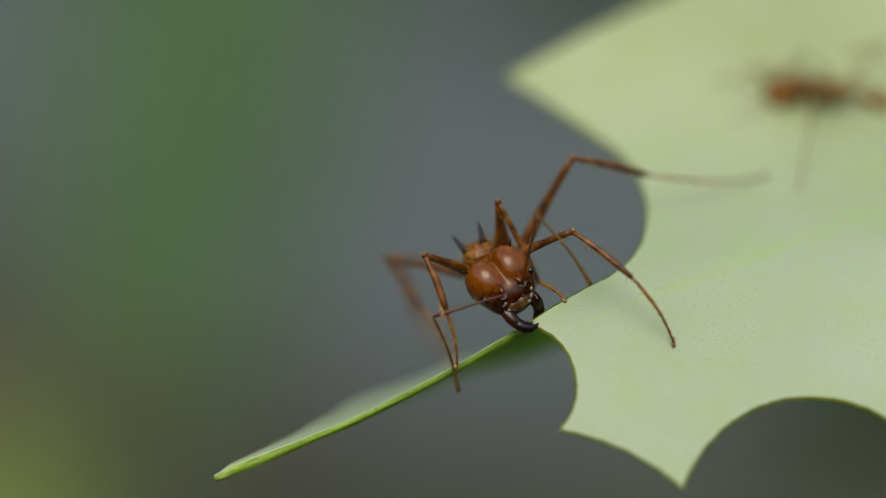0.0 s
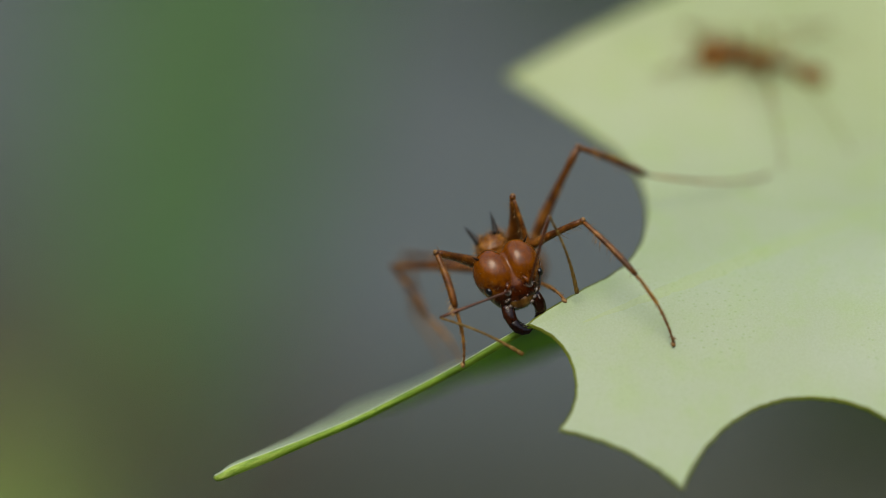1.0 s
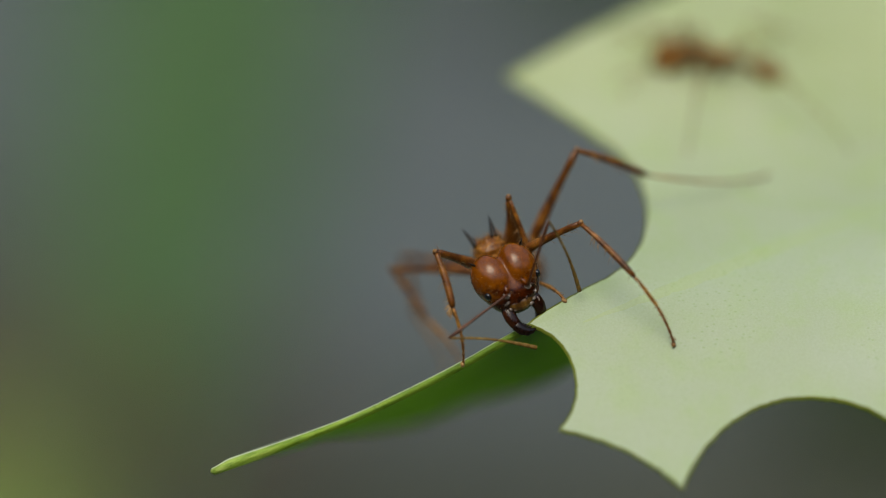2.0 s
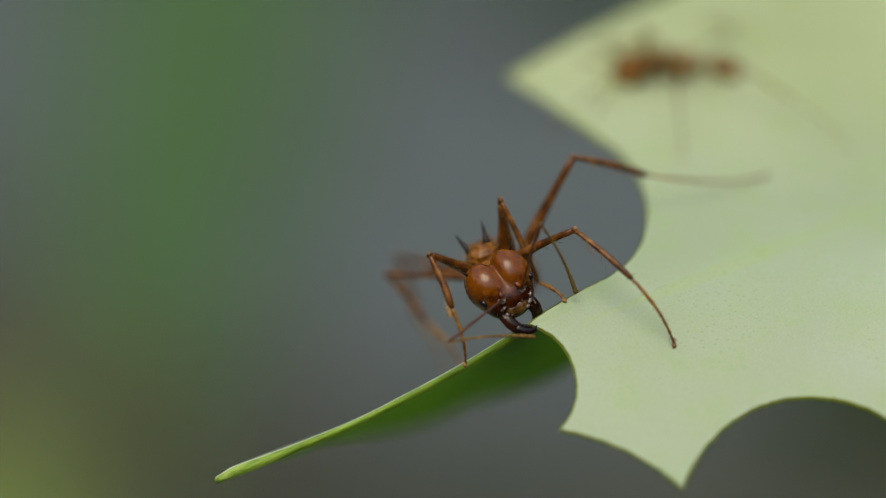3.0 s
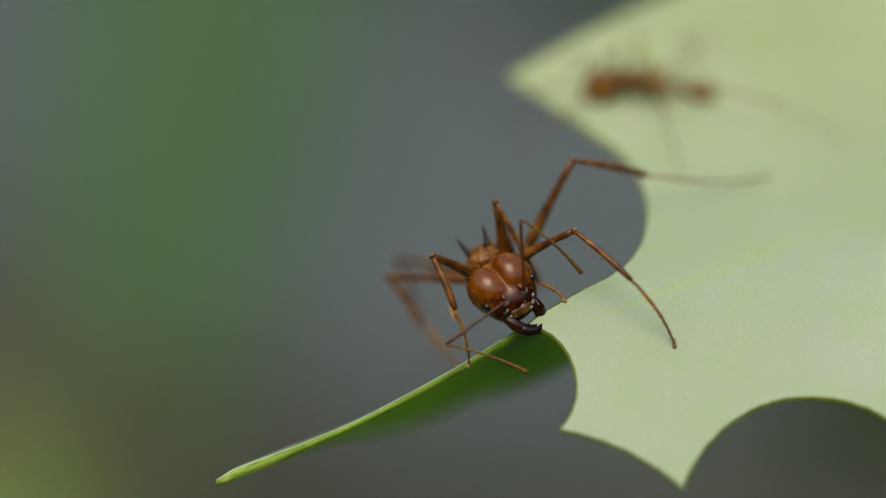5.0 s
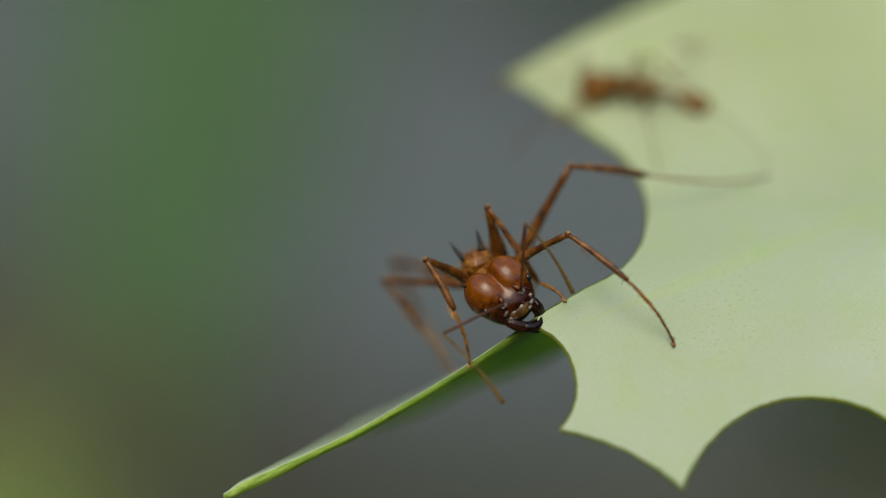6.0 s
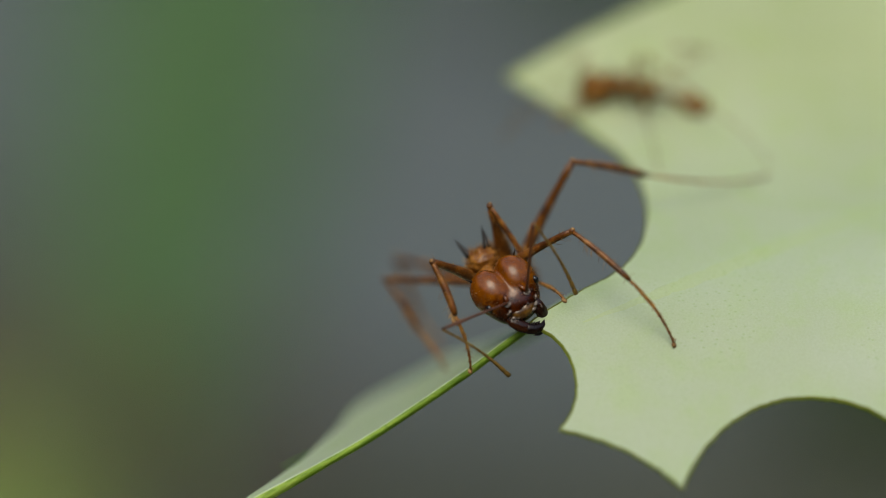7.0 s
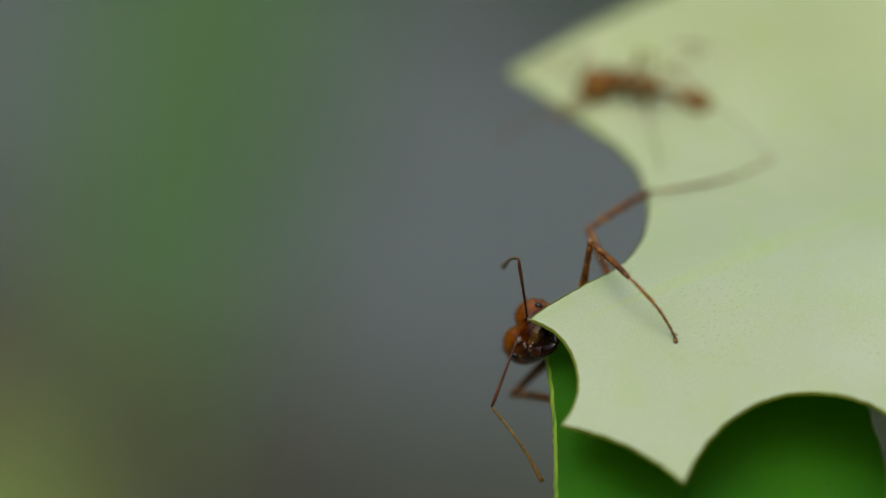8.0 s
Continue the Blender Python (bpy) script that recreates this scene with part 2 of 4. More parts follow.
def leaf_depth(u, v):
    """How far the blade lies behind the plane of focus: it bends away upwards and comes nearer to the right."""
    h = v + 2.5
    f = 0.55 * h + (0.17 * h * h if h > 0 else 0.0)
    if h > 4:
        f = 4.92 + 1.05 * (h - 4) + 1.29 * (1 - math.exp((4 - h) / 1.5))
    f += 0.1 * max(0.0, 6.5 - u) ** 2 * smooth(3.0, 6.0, v)
    return f * min(1.12, max(0.9, 0.95 + 0.015 * (u - 2.2))) + 0.05 * noise.noise(Vector((u * 0.5, v * 0.5, 1.0)))


def leaf_point(u, v, lift=0.0):
    p = Vector((u, leaf_depth(u, v), v))
    return p + leaf_normal(u, v) * lift if lift else p


def leaf_normal(u, v):
    g = 0.02
    du = (leaf_depth(u + g, v) - leaf_depth(u - g, v)) / (2 * g)
    dv = (leaf_depth(u, v + g) - leaf_depth(u, v - g)) / (2 * g)
    return Vector((du, -1, dv)).normalized()


def arc(p, q, bulge, step=0.1):
    """Points from p towards q along a circular bow that is bulge high to the left of the way (q left out)."""
    p, q = Vector(p), Vector(q)
    c = (q - p).length
    n = max(2, int((c + abs(bulge)) / step))
    left = Vector((-(q - p).y, (q - p).x)) / c
    if abs(bulge) < 1e-3:
        return [p.lerp(q, k / n) for k in range(n)]
    rad = (c * c / 4 + bulge * bulge) / (2 * bulge)
    mid = (p + q) / 2 - left * (rad - bulge)
    a0 = math.atan2(*(p - mid).yx)
    a1 = math.atan2(*(q - mid).yx)
    d = a1 - a0
    while d > 0 and bulge > 0:
        d -= 2 * math.pi
    while d < 0 and bulge < 0:
        d += 2 * math.pi
    return [mid + abs(rad) * Vector((math.cos(a0 + d * k / n), math.sin(a0 + d * k / n))) for k in range(n)]


def outline(corners, rough, seed):
    """A closed margin: corners joined by bows, with the small teeth that jaws leave in it."""
    rng = random.Random(seed)
    pts = []
    for (x, y, b), (x2, y2, _) in zip(corners, corners[1:] + corners[:1]):
        run = arc((x, y), (x2, y2), b)
        for k, p in enumerate(run):
            if k:
                w = noise.noise(Vector((p.x * 3.1, p.y * 3.1, seed))) * rough
                p = p + Vector((w, noise.noise(Vector((p.y * 3.1, p.x * 3.1, seed + 5))) * rough))
                p += Vector((rng.uniform(-1, 1), rng.uniform(-1, 1))) * rough * 0.25
            pts.append(p)
    return pts


def inside(p, poly):
    hit = False
    for a, b in zip(poly, poly[1:] + poly[:1]):
        if (a.y > p.y) != (b.y > p.y) and p.x < (b.x - a.x) * (p.y - a.y) / (b.y - a.y) + a.x:
            hit = not hit
    return hit


def sheet(margin, place, normal, thick, step, margin_gap, flare=0.0):
    """A blade of some thickness over a margin: front skin (slot 0), back skin (slot 1), edge (slot 2)."""
    from mathutils.geometry import delaunay_2d_cdt
    xs, ys = [p.x for p in margin], [p.y for p in margin]
    pts = list(margin)
    y = min(ys) + step / 2
    row = 0
    while y < max(ys):
        x = min(xs) + step * (0.25 + 0.5 * (row % 2))
        while x < max(xs):
            p = Vector((x, y))
            if inside(p, margin) and min((p - q).length_squared for q in margin) > margin_gap ** 2:
                pts.append(p)
            x += step
        y += step * 0.87
        row += 1
    n = len(margin)
    verts, _, tris, *_ = delaunay_2d_cdt(pts, [(k, (k + 1) % n) for k in range(n)], [], 1, 1e-5)
    bm = bmesh.new()
    front = [bm.verts.new(place(p.x, p.y)) for p in verts]
    # the glossy side stands out a little beyond the pale one along the margin
    turning = sum(a.x * b.y - b.x * a.y for a, b in zip(margin, margin[1:] + margin[:1]))
    spread, ways = {}, {}
    for k, p in enumerate(margin):
        way = (margin[(k + 1) % n] - margin[k - 1]).normalized() * (1 if turning > 0 else -1)
        ways[(round(p.x, 3), round(p.y, 3))] = Vector((way.y, -way.x))
        spread[(round(p.x, 3), round(p.y, 3))] = Vector((way.y, -way.x)) * flare
    back = []
    for p in verts:
        q = p + spread.get((round(p.x, 3), round(p.y, 3)), Vector((0, 0)))
        back.append(bm.verts.new(place(q.x, q.y) - normal(q.x, q.y) * thick))
    for t in tris:
        f = bm.faces.new([front[k] for k in t])
        f.material_index = 0
        g = bm.faces.new([back[k] for k in reversed(t)])
        g.material_index = 1
    bm.edges.ensure_lookup_table()
    rim = [ed for ed in bm.edges if ed.is_boundary and ed.verts[0] in set(front)]
    partner = dict(zip(front, back))
    flat = dict(zip(front, verts))
    strips = {}

    def column(v):
        """Points down the rounded rim at a vertex of the margin."""
        if v not in strips:
            p = flat[v]
            out = ways.get((round(p.x, 3), round(p.y, 3)), Vector((0, 0)))
            side = place(p.x + out.x, p.y + out.y) - place(p.x, p.y)
            strips[v] = [bm.verts.new(v.co.lerp(partner[v].co, f) + side * (0.42 * thick * math.sin(math.pi * f))) for f in (0, 0.12, 0.3, 0.5, 0.7, 0.88, 1)]
        return strips[v]

    for ed in rim:
        loop = ed.link_loops[0]
        a0, b0 = column(loop.vert), column(loop.link_loop_next.vert)
        for k in range(len(a0) - 1):
            bm.faces.new((b0[k], a0[k], a0[k + 1], b0[k + 1])).material_index = 2 if k < 5 else 1
    return bm


def ridge(bm, run, widths, height):
    """A low rounded rib on the front of the blade along run, sunk a little into it."""
    fine, wide = [], []
    for k in range(len(run) - 1):
        for j in range(4):
            f = j / 4
            fine.append(Vector(run[k]).lerp(Vector(run[k + 1]), f))
            wide.append(widths[k] + (widths[k + 1] - widths[k]) * f)
    rows = []
    for k, p in enumerate(fine):
        ahead = fine[min(k + 1, len(fine) - 1)] - fine[max(k - 1, 0)]
        side = Vector((-ahead.y, ahead.x)).normalized() * wide[k]
        ends = min(1.0, min(k, len(fine) - 1 - k) / 3)
        row = []
        for q in (-1, -0.6, -0.25, 0.25, 0.6, 1):
            lift = height * ends * (1 - q * q) - 0.008
            c = p + side * q
            row.append(bm.verts.new(leaf_point(c.x, c.y, lift) - ROOT))
        for q in (1, -1):
            c = p + side * q
            row.append(bm.verts.new(leaf_point(c.x, c.y, -0.04) - ROOT))
        rows.append(row)
    for r0, r1 in zip(rows, rows[1:]):
        for k in range(8):
            bm.faces.new((r0[k], r0[(k + 1) % 8], r1[(k + 1) % 8], r1[k]))
    bm.faces.new(rows[0][::-1])
    bm.faces.new(rows[-1])
    bmesh.ops.recalc_face_normals(bm, faces=bm.faces[:])


CORNERS = [
    (2.33, 6.15, 0), (5.67, 3.68, 1.44), (5.16, -1.03, -0.07), (2.78, -2.41, 0.99),
    (3.74, -5.71, 0.29), (7.52, -7.47, 2.24), (15.24, -6.39, -1.07), (19.42, -2.17, -1.64),
    (21.77, 7.78, -1.23), (17.75, 12.12, -0.64), (9.35, 9.8, -0.1)]


def build_leaf():
    leaf = thing("leaf", "large pale green leaf with round bites in its margin", "leaf")
    margin = outline(CORNERS, 0.035, 3)

    def place(u, v):
        return leaf_point(u, v) - ROOT

    bm = sheet(margin, place, leaf_normal, 0.15, 0.42, 0.2, 0.03)
    part("blade", bm, [PALE, GLOSSY, EDGE], leaf)
    # midrib, a low ridge that runs out towards the cut corner
    way = [(4.2 + 1.1 * k, -2.47 + 0.41 * k) for k in range(14)]
    bm = bmesh.new()
    ridge(bm, way, [0.05 + 0.2 * smooth(0, 4, k) + 0.01 * k for k in range(14)], 0.012)
    part("midrib", bm, VEIN, leaf, "slightly raised light green midrib")
    # stalk that carries the blade, beyond its right end
    bm = bmesh.new()
    u, v = way[-1]
    p = leaf_point(u, v) - ROOT
    down = Vector((0, math.sin(radians(TILT)), -math.cos(radians(TILT))))
    stem = [p + Vector((1.2 * k, 0.3 * k, 0)) + down * (0.55 * k * k) for k in range(8)]
    reach = (STAGE.to_3x3() @ ((stem[-1] + ROOT) * MM)).z + STAGE.translation.z
    stem += [stem[-1] + down * (reach / MM) * j / 4 for j in (1, 2, 3, 4)]
    tube(bm, stem, [0.2 + 0.1 * k for k in range(len(stem))], 8)
    part("stalk", bm, VEIN, leaf)
    return leaf


# the piece that is being cut off: x along its freshly cut edge, y across it, z its glossy side
PIECE = [(0.0, 0.0, 0.55), (11.2, 0.05, -0.05), (11.4, 0.3, 0.1), (11.0, 0.6, 0.1), (8.9, 2.3, 0.2), (7.0, 8.2, -0.3), (5.2, 11.3, -0.3), (2.5, 10.9, -0.7), (-1.4, 7.4, -0.3), (-1.8, 4.6, -0.2), (-1.2, 1.5, -0.15)]


def piece_depth(x, y):
    return 0.3 * math.sin(math.pi * x / 11.3) + 0.02 * max(0.0, 3.0 - x) * y + 0.003 * y * y - 0.010 * (x - 2.0) * y + 0.05 * noise.noise(Vector((x * 0.4, y * 0.4, 7)))


def build_piece():
    piece = thing("leaf_piece", "half cut leaf piece, glossy dark green with pale underside", "leaf")
    margin = outline(PIECE, 0.03, 8)

    def place(x, y):
        return Vector((x, y, piece_depth(x, y)))

    bm = sheet(margin, place, lambda x, y: Vector((0, 0, 1 + 0.35 * smooth(7.5, 10.3, x) - 0.4 * smooth(10.7, 11.4, x))), 0.26, 0.42, 0.2)
    part("blade", bm, [GLOSSY, PALE, CUT], piece)
    bm = bmesh.new()
    tube(bm, [(x, 4.6 + 0.25 * math.sin(x * 0.4), piece_depth(x, 4.6) - 0.05) for x in (0.4, 2, 4, 6, 8, 9.6)], [0.07, 0.07, 0.07, 0.065, 0.05, 0.03], 8)
    part("vein", bm, GLOSSY, piece)
    return piece


# ---- ants ----
HIPS = {"LF": (0.0, 0.4, -0.5), "LM": (-1.0, 0.45, -0.55), "LH": (-1.9, 0.8, -0.5),
        "RF": (0.0, -0.4, -0.5), "RM": (-1.0, -0.45, -0.55), "RH": (-1.9, -0.45, -0.55)}
NECK = Vector((1.35, 0.0, -1.08))
SOCKET = Vector((0.52, 0.38, 0.56))
SCAPE_LENGTH, FLAGELLUM_LENGTH = 2.36, 2.95


HEAD_MASSES = [((-0.25, 0.44, -0.02), (0.86, 0.72, 0.7)), ((-0.25, -0.44, -0.02), (0.86, 0.72, 0.7)),
               ((0.34, 0.0, -0.1), (0.74, 0.86, 0.62)), ((0.5, 0.0, -0.08), (0.58, 0.74, 0.48))]


def head_shape(q):
    """Heart-shaped head: two round lobes behind with a furrow between them, a broad face in front, melted into one."""
    d = q.normalized()
    total = 0.0
    for c, r in HEAD_MASSES:
        o = [-c[k] / r[k] for k in range(3)]
        w = [d[k] / r[k] for k in range(3)]
        ww, ow, oo = sum(k * k for k in w), sum(a * b for a, b in zip(o, w)), sum(k * k for k in o)
        total += ((-ow + math.sqrt(ow * ow - ww * (oo - 1))) / ww) ** 9
    reach = 0.97 * total ** (1 / 9)
    furrow = math.exp(-(d.y / 0.2) ** 2) * smooth(0.3, -0.8, d.x)
    return d * reach * (1 - 0.16 * furrow)


def build_ant(label, s, lengths, seed, slim=1.0, skin=None, rear=1.0, crown=1.0):
    """An ant from its parts at size s; lengths gives femur, tibia and tarsus of each leg in millimetres."""
    rng = random.Random(seed)
    head_m, body_m, leg_m, foot_m, scape_m, whip_m = skin or (HEAD, BODY, LEG, TARSUS, SCAPE, FEELER)
    ant = thing("ant", label, "ant", "leaf cutting ants")
    k = MM * s
    rig = {"ant": ant}
    # head
    bm = bmesh.new()
    blob(bm, (0, 0, 0), (1, 1, 1), head_shape, 72, 48)
    for side in (1, -1):
        tube(bm, [(-0.8, 0.8 * side, 0.26), (-0.92, 0.92 * side, 0.31), (-0.99, 0.98 * side, 0.36)], [0.05, 0.022, 0.006], 6, mat=2)
        # short ridge over the socket, and the cheek bumps below it, some painted as glints
        tube(bm, [(0.18, 0.24 * side, 0.5), (0.32, 0.32 * side, 0.55), (0.46, 0.36 * side, 0.52), (0.58, 0.34 * side, 0.42)], [0.03, 0.08, 0.09, 0.04], 10)
        for j in range(5):
            d = Vector((rng.uniform(0.55, 0.95), rng.uniform(0.2, 0.75) * side, rng.uniform(0.25, 0.5))).normalized()
            p, e = head_shape(d) * 0.99, Vector((rng.uniform(-0.1, 0.1), rng.uniform(-0.1, 0.1), -0.02))
            tube(bm, [p - e, p + d * 0.02, p + e], [0.015, rng.uniform(0.03, 0.06), 0.015], 9, mat=3 + j % 2)
    spots = []
    for _ in range(80):
        d = Vector((rng.uniform(-1, 1), rng.gauss(0, 1), abs(rng.gauss(0, 0.8)))).normalized()
        spots.append((head_shape(d), d))
    hairs(bm, rng, spots, 0.13, 0.006, 1)
    head = part("head", bm, [head_m, HAIR, SPINE, FACE, GLINT_SKIN], ant, "heart-shaped glossy red-brown head", k * crown)
    head.location = NECK * k
    rig["head"] = head
    for side, letter in ((1, "L"), (-1, "R")):
        bm = bmesh.new()
        blob(bm, (0.26, 0.89 * side, 0.27), (0.14, 0.11, 0.14), None, 16, 10)
        part("eye", bm, EYE_MAT, head, "small round black compound eye", k * crown)
        # socket of the antenna: a shiny ring with a pale ball in it
        bm = bmesh.new()
        ring = [(SOCKET.x + 0.1 * math.cos(w), (SOCKET.y + 0.1 * math.sin(w)) * side, SOCKET.z - 0.06) for w in [radians(45 * j) for j in range(9)]]
        tube(bm, ring, [0.03] * 9, 6)
        blob(bm, (SOCKET.x, SOCKET.y * side, SOCKET.z - 0.03), (0.07, 0.07, 0.06), None, 12, 8)
        part("antenna_socket", bm, GLINT_SKIN, head, "shiny pale antenna socket", k * crown)
        # mandible: a broad curved blade on its hinge, red-brown at the root, with black teeth on its inner edge
        bm = bmesh.new()
        tube(bm, [(-0.14, -0.02 * side, 0), (0.06, 0.03 * side, 0.02), (0.3, 0.07 * side, 0.02), (0.52, 0.05 * side, 0), (0.64, 0.02 * side, -0.01)], [0.15, 0.175, 0.17, 0.15, 0.1], 16, 1.25, mat=1)
        tube(bm, [(0.4, 0.05 * side, 0), (0.6, 0.03 * side, -0.01), (0.78, -0.04 * side, -0.03), (0.92, -0.18 * side, -0.05), (0.98, -0.34 * side, -0.06), (0.95, -0.5 * side, -0.07)], [0.12, 0.15, 0.14, 0.115, 0.07, 0.01], 14, 1.25)
        for j in range(8):
            x, y = 0.34 + 0.068 * j, (-0.1 - 0.012 * j - 0.004 * j * j) * side
            tube(bm, [(x, y + 0.1 * side, -0.005 * j), (x + 0.02, y - (0.02 + 0.012 * (j % 3)) * side, -0.02 - 0.005 * j)], [0.05, 0.006], 6)
        # two pale lumps painted as glints at the jaw's root
        blob(bm, (-0.06, -0.08 * side, 0.13), (0.12, 0.09, 0.05), None, 12, 8, mat=2)
        blob(bm, (0.08, 0.1 * side, 0.14), (0.13, 0.05, 0.05), None, 12, 8, mat=2)
        jaw = part("mandible", bm, [JAW, ROOT_JAW, GLINT_SKIN], head, "curved black-toothed mandible, red-brown at its root", k * crown)
        rig["mandible" + letter] = jaw
    # clypeus: folded amber shield between the jaws, shiny painted glints along its front, bristles
    bm = bmesh.new()
    blob(bm, (0.84, 0, 0.16), (0.3, 0.5, 0.2), lambda q: Vector((q.x - 0.25 * q.y * q.y, q.y, q.z + 0.12 * math.sin(7 * q.y) * (0.5 + 0.5 * q.x))), 30, 18)
    for j in range(7):
        y = -0.42 + 0.14 * j
        blob(bm, (1.06 - 0.5 * y * y + rng.uniform(-0.03, 0.03), y, 0.2 + rng.uniform(-0.03, 0.03)), (rng.uniform(0.05, 0.09), rng.uniform(0.05, 0.1), 0.045), None, 12, 8, mat=1)
    for j in range(5):
        y = -0.3 + 0.15 * j
        blob(bm, (0.74 + rng.uniform(-0.06, 0.06), y, 0.34 + rng.uniform(-0.02, 0.02)), (rng.uniform(0.04, 0.08), rng.uniform(0.03, 0.06), 0.04), None, 10, 8, mat=2)
    for j in range(7):
        y = -0.36 + 0.12 * j + rng.uniform(-0.03, 0.03)
        tube(bm, [(1.05, y, 0.22), (1.14, y * 1.05, 0.19), (1.16 + rng.uniform(0, 0.1), y * 1.1, 0.12)], [0.011, 0.008, 0.002], 3, mat=2)
    part("clypeus", bm, [SHIELD, GLINT_SKIN, FACE], head, "folded amber face shield with painted glints on its front edge", k * crown)
    # thorax with its knobs, neck and hip joints
    bm = bmesh.new()
    blob(bm, (0, 0, 0), (0.72, 0.56, 0.5), lambda q: Vector((q.x, q.y, q.z * (1 - 0.15 * q.x))) * (1 + 0.14 * noise.noise(q * 3.2) + 0.04 * noise.noise(q * 9)), 40, 28)
    blob(bm, (-0.95, 0, -0.02), (0.72, 0.46, 0.46), None, 22, 14)
    blob(bm, (-1.85, 0, -0.15), (0.75, 0.46, 0.44), None, 22, 14)
    tube(bm, [(0.2, 0, -0.2), (0.6, 0, -0.5), (0.95, 0, -0.85)], [0.36, 0.26, 0.28], 12)
    for x, y, z in HIPS.values():
        blob(bm, (x, y * 0.85, z + 0.08), (0.24, 0.22, 0.34), None, 12, 8)
    spots = []
    for _ in range(110):
        w, x = rng.uniform(0, math.pi), rng.uniform(-2.2, 0.5)
        d = Vector((0.1, math.cos(w), math.sin(w)))
        spots.append(((x, 0.5 * d.y, 0.46 * d.z), d))
    hairs(bm, rng, spots, 0.26, 0.011, 1)
    thorax = part("thorax", bm, [body_m, HAIR], ant, "", k)
    for x, y, z, l, lean in ((0.12, 0.3, 0.36, 0.74, 0.24), (-0.85, 0.24, 0.36, 0.34, 0.15), (-2.2, 0.22, 0.18, 0.4, 0.2)):
        for side in (1, -1):
            bm = bmesh.new()
            tube(bm, [(x, y * side, z - 0.06), (x, (y + lean * 0.2) * side, z + 0.12), (x - 0.03, (y + lean * 0.55) * side, z + l * 0.6), (x - 0.02, (y + lean * 0.8) * side, z + l)],
                 [0.16, 0.1, 0.062, 0.008], 8)
            part("spine", bm, SPINE if l > 0.5 else body_m, thorax, "sharp dark spine" if l > 0.5 else "", k)
    # waist and gaster
    bm = bmesh.new()
    tube(bm, [(-2.45, 0, -0.3), (-2.75, 0, -0.36), (-2.95, 0, -0.28), (-3.15, 0, -0.4), (-3.35, 0, -0.42)], [0.14, 0.13, 0.27, 0.22, 0.13], 12)
    part("petiole", bm, body_m, ant, "", k)
    bm = bmesh.new()
    tube(bm, [(-3.28, 0, -0.44), (-3.45, 0, -0.46), (-3.7, 0, -0.5), (-3.9, 0, -0.56)], [0.14, 0.28, 0.34, 0.2], 12)
    part("postpetiole", bm, body_m, ant, "", k)
    bm = bmesh.new()
    blob(bm, (-4.75 + 1 - rear, 0, -0.8), (1.0 * rear, 0.8 * rear, 0.78 * rear), lambda q: Vector((q.x, q.y * (1 - 0.15 * q.x), q.z)), 28, 18)
    spots = []
    for _ in range(50):
        d = Vector((rng.uniform(-1, 1), rng.uniform(-1, 1), rng.uniform(0, 1))).normalized()
        spots.append(((-3.75 - rear + rear * d.x, 0.8 * rear * d.y, -0.8 + 0.78 * rear * d.z), d))
    hairs(bm, rng, spots, 0.2, 0.008, 1)
    part("gaster", bm, [body_m, HAIR], ant, "rounded bristly rear body", k)
    # antennae
    for side in "LR":
        bm = bmesh.new()
        n = 9
        tube(bm, [(SCAPE_LENGTH * j / n, 0, 0.05 * math.sin(math.pi * j / n)) for j in range(n + 1)], [0.05, 0.038, 0.04, 0.043, 0.047, 0.05, 0.055, 0.06, 0.06, 0.04], 8)
        scape = part("scape", bm, scape_m, ant, "", k)
        bm = bmesh.new()
        n = 11
        pts, rad = [], []
        for j in range(n):
            x0, x1 = FLAGELLUM_LENGTH * j / n, FLAGELLUM_LENGTH * (j + 1) / n
            w = 0.042 + 0.034 * smooth(0.4, 1.0, j / n)
            for x, q in ((x0 + 0.005, 0.66), (x0 + 0.05, 1.0), (x1 - 0.025, 1.1)):
                pts.append((x, 0.0, 0.12 * math.sin(math.pi * x / FLAGELLUM_LENGTH)))
                rad.append(w * q)
        pts.append((FLAGELLUM_LENGTH, 0, 0))
        rad.append(0.012)
        tube(bm, pts, rad, 8)
        flagellum = part("flagellum", bm, whip_m, scape, "jointed olive-brown antenna whip", k)
        rig["scape" + side], rig["flagellum" + side] = scape, flagellum
    # legs
    for leg, (l1, l2, l3) in lengths.items():
        heavy = 1.2 if leg == "LM" else 0.0
        stout = slim * (1.18 if leg in ("LH", "RF") else 1.0)
        for piece_name, length, radii, mat in (("femur", l1, (0.10, 0.15, 0.17, 0.16, 0.14, 0.12, 0.105, 0.11, 0.09), leg_m),
                                               ("tibia", l2, (0.075, 0.075, 0.085, 0.095, 0.10, 0.105, 0.10, 0.10, 0.07), leg_m),
                                               ("tarsus", l3, None, foot_m)):
            bm = bmesh.new()
            if radii:
                n = len(radii) - 1
                pts = [(length / s * j / n, 0, 0.05 * math.sin(math.pi * j / n)) for j in range(n + 1)]
                tube(bm, pts, [stout * q * (1 + (heavy * (1 - j / n) if piece_name == "femur" else 0)) for j, q in enumerate(radii)], 10)
                if piece_name == "femur":
                    blob(bm, (length / s, 0, 0), (0.11, 0.11, 0.11), None, 10, 8)
                    blob(bm, (length / s + 0.05, 0, 0.03), (0.07, 0.085, 0.08), None, 10, 8, mat=1)
                else:
                    tube(bm, [(length / s - 0.06, 0.05, -0.03), (length / s + 0.16, 0.1, -0.12)], [0.025, 0.004], 5)
                    if leg == "RF":
                        # comb of pale bristles with which the ant cleans its antennae
                        comb = [((length / s - 0.16 + 0.012 * j, 0.05 * (-1) ** j, -0.05), (0.5, 0.7 * (-1) ** j, -0.4)) for j in range(30)]
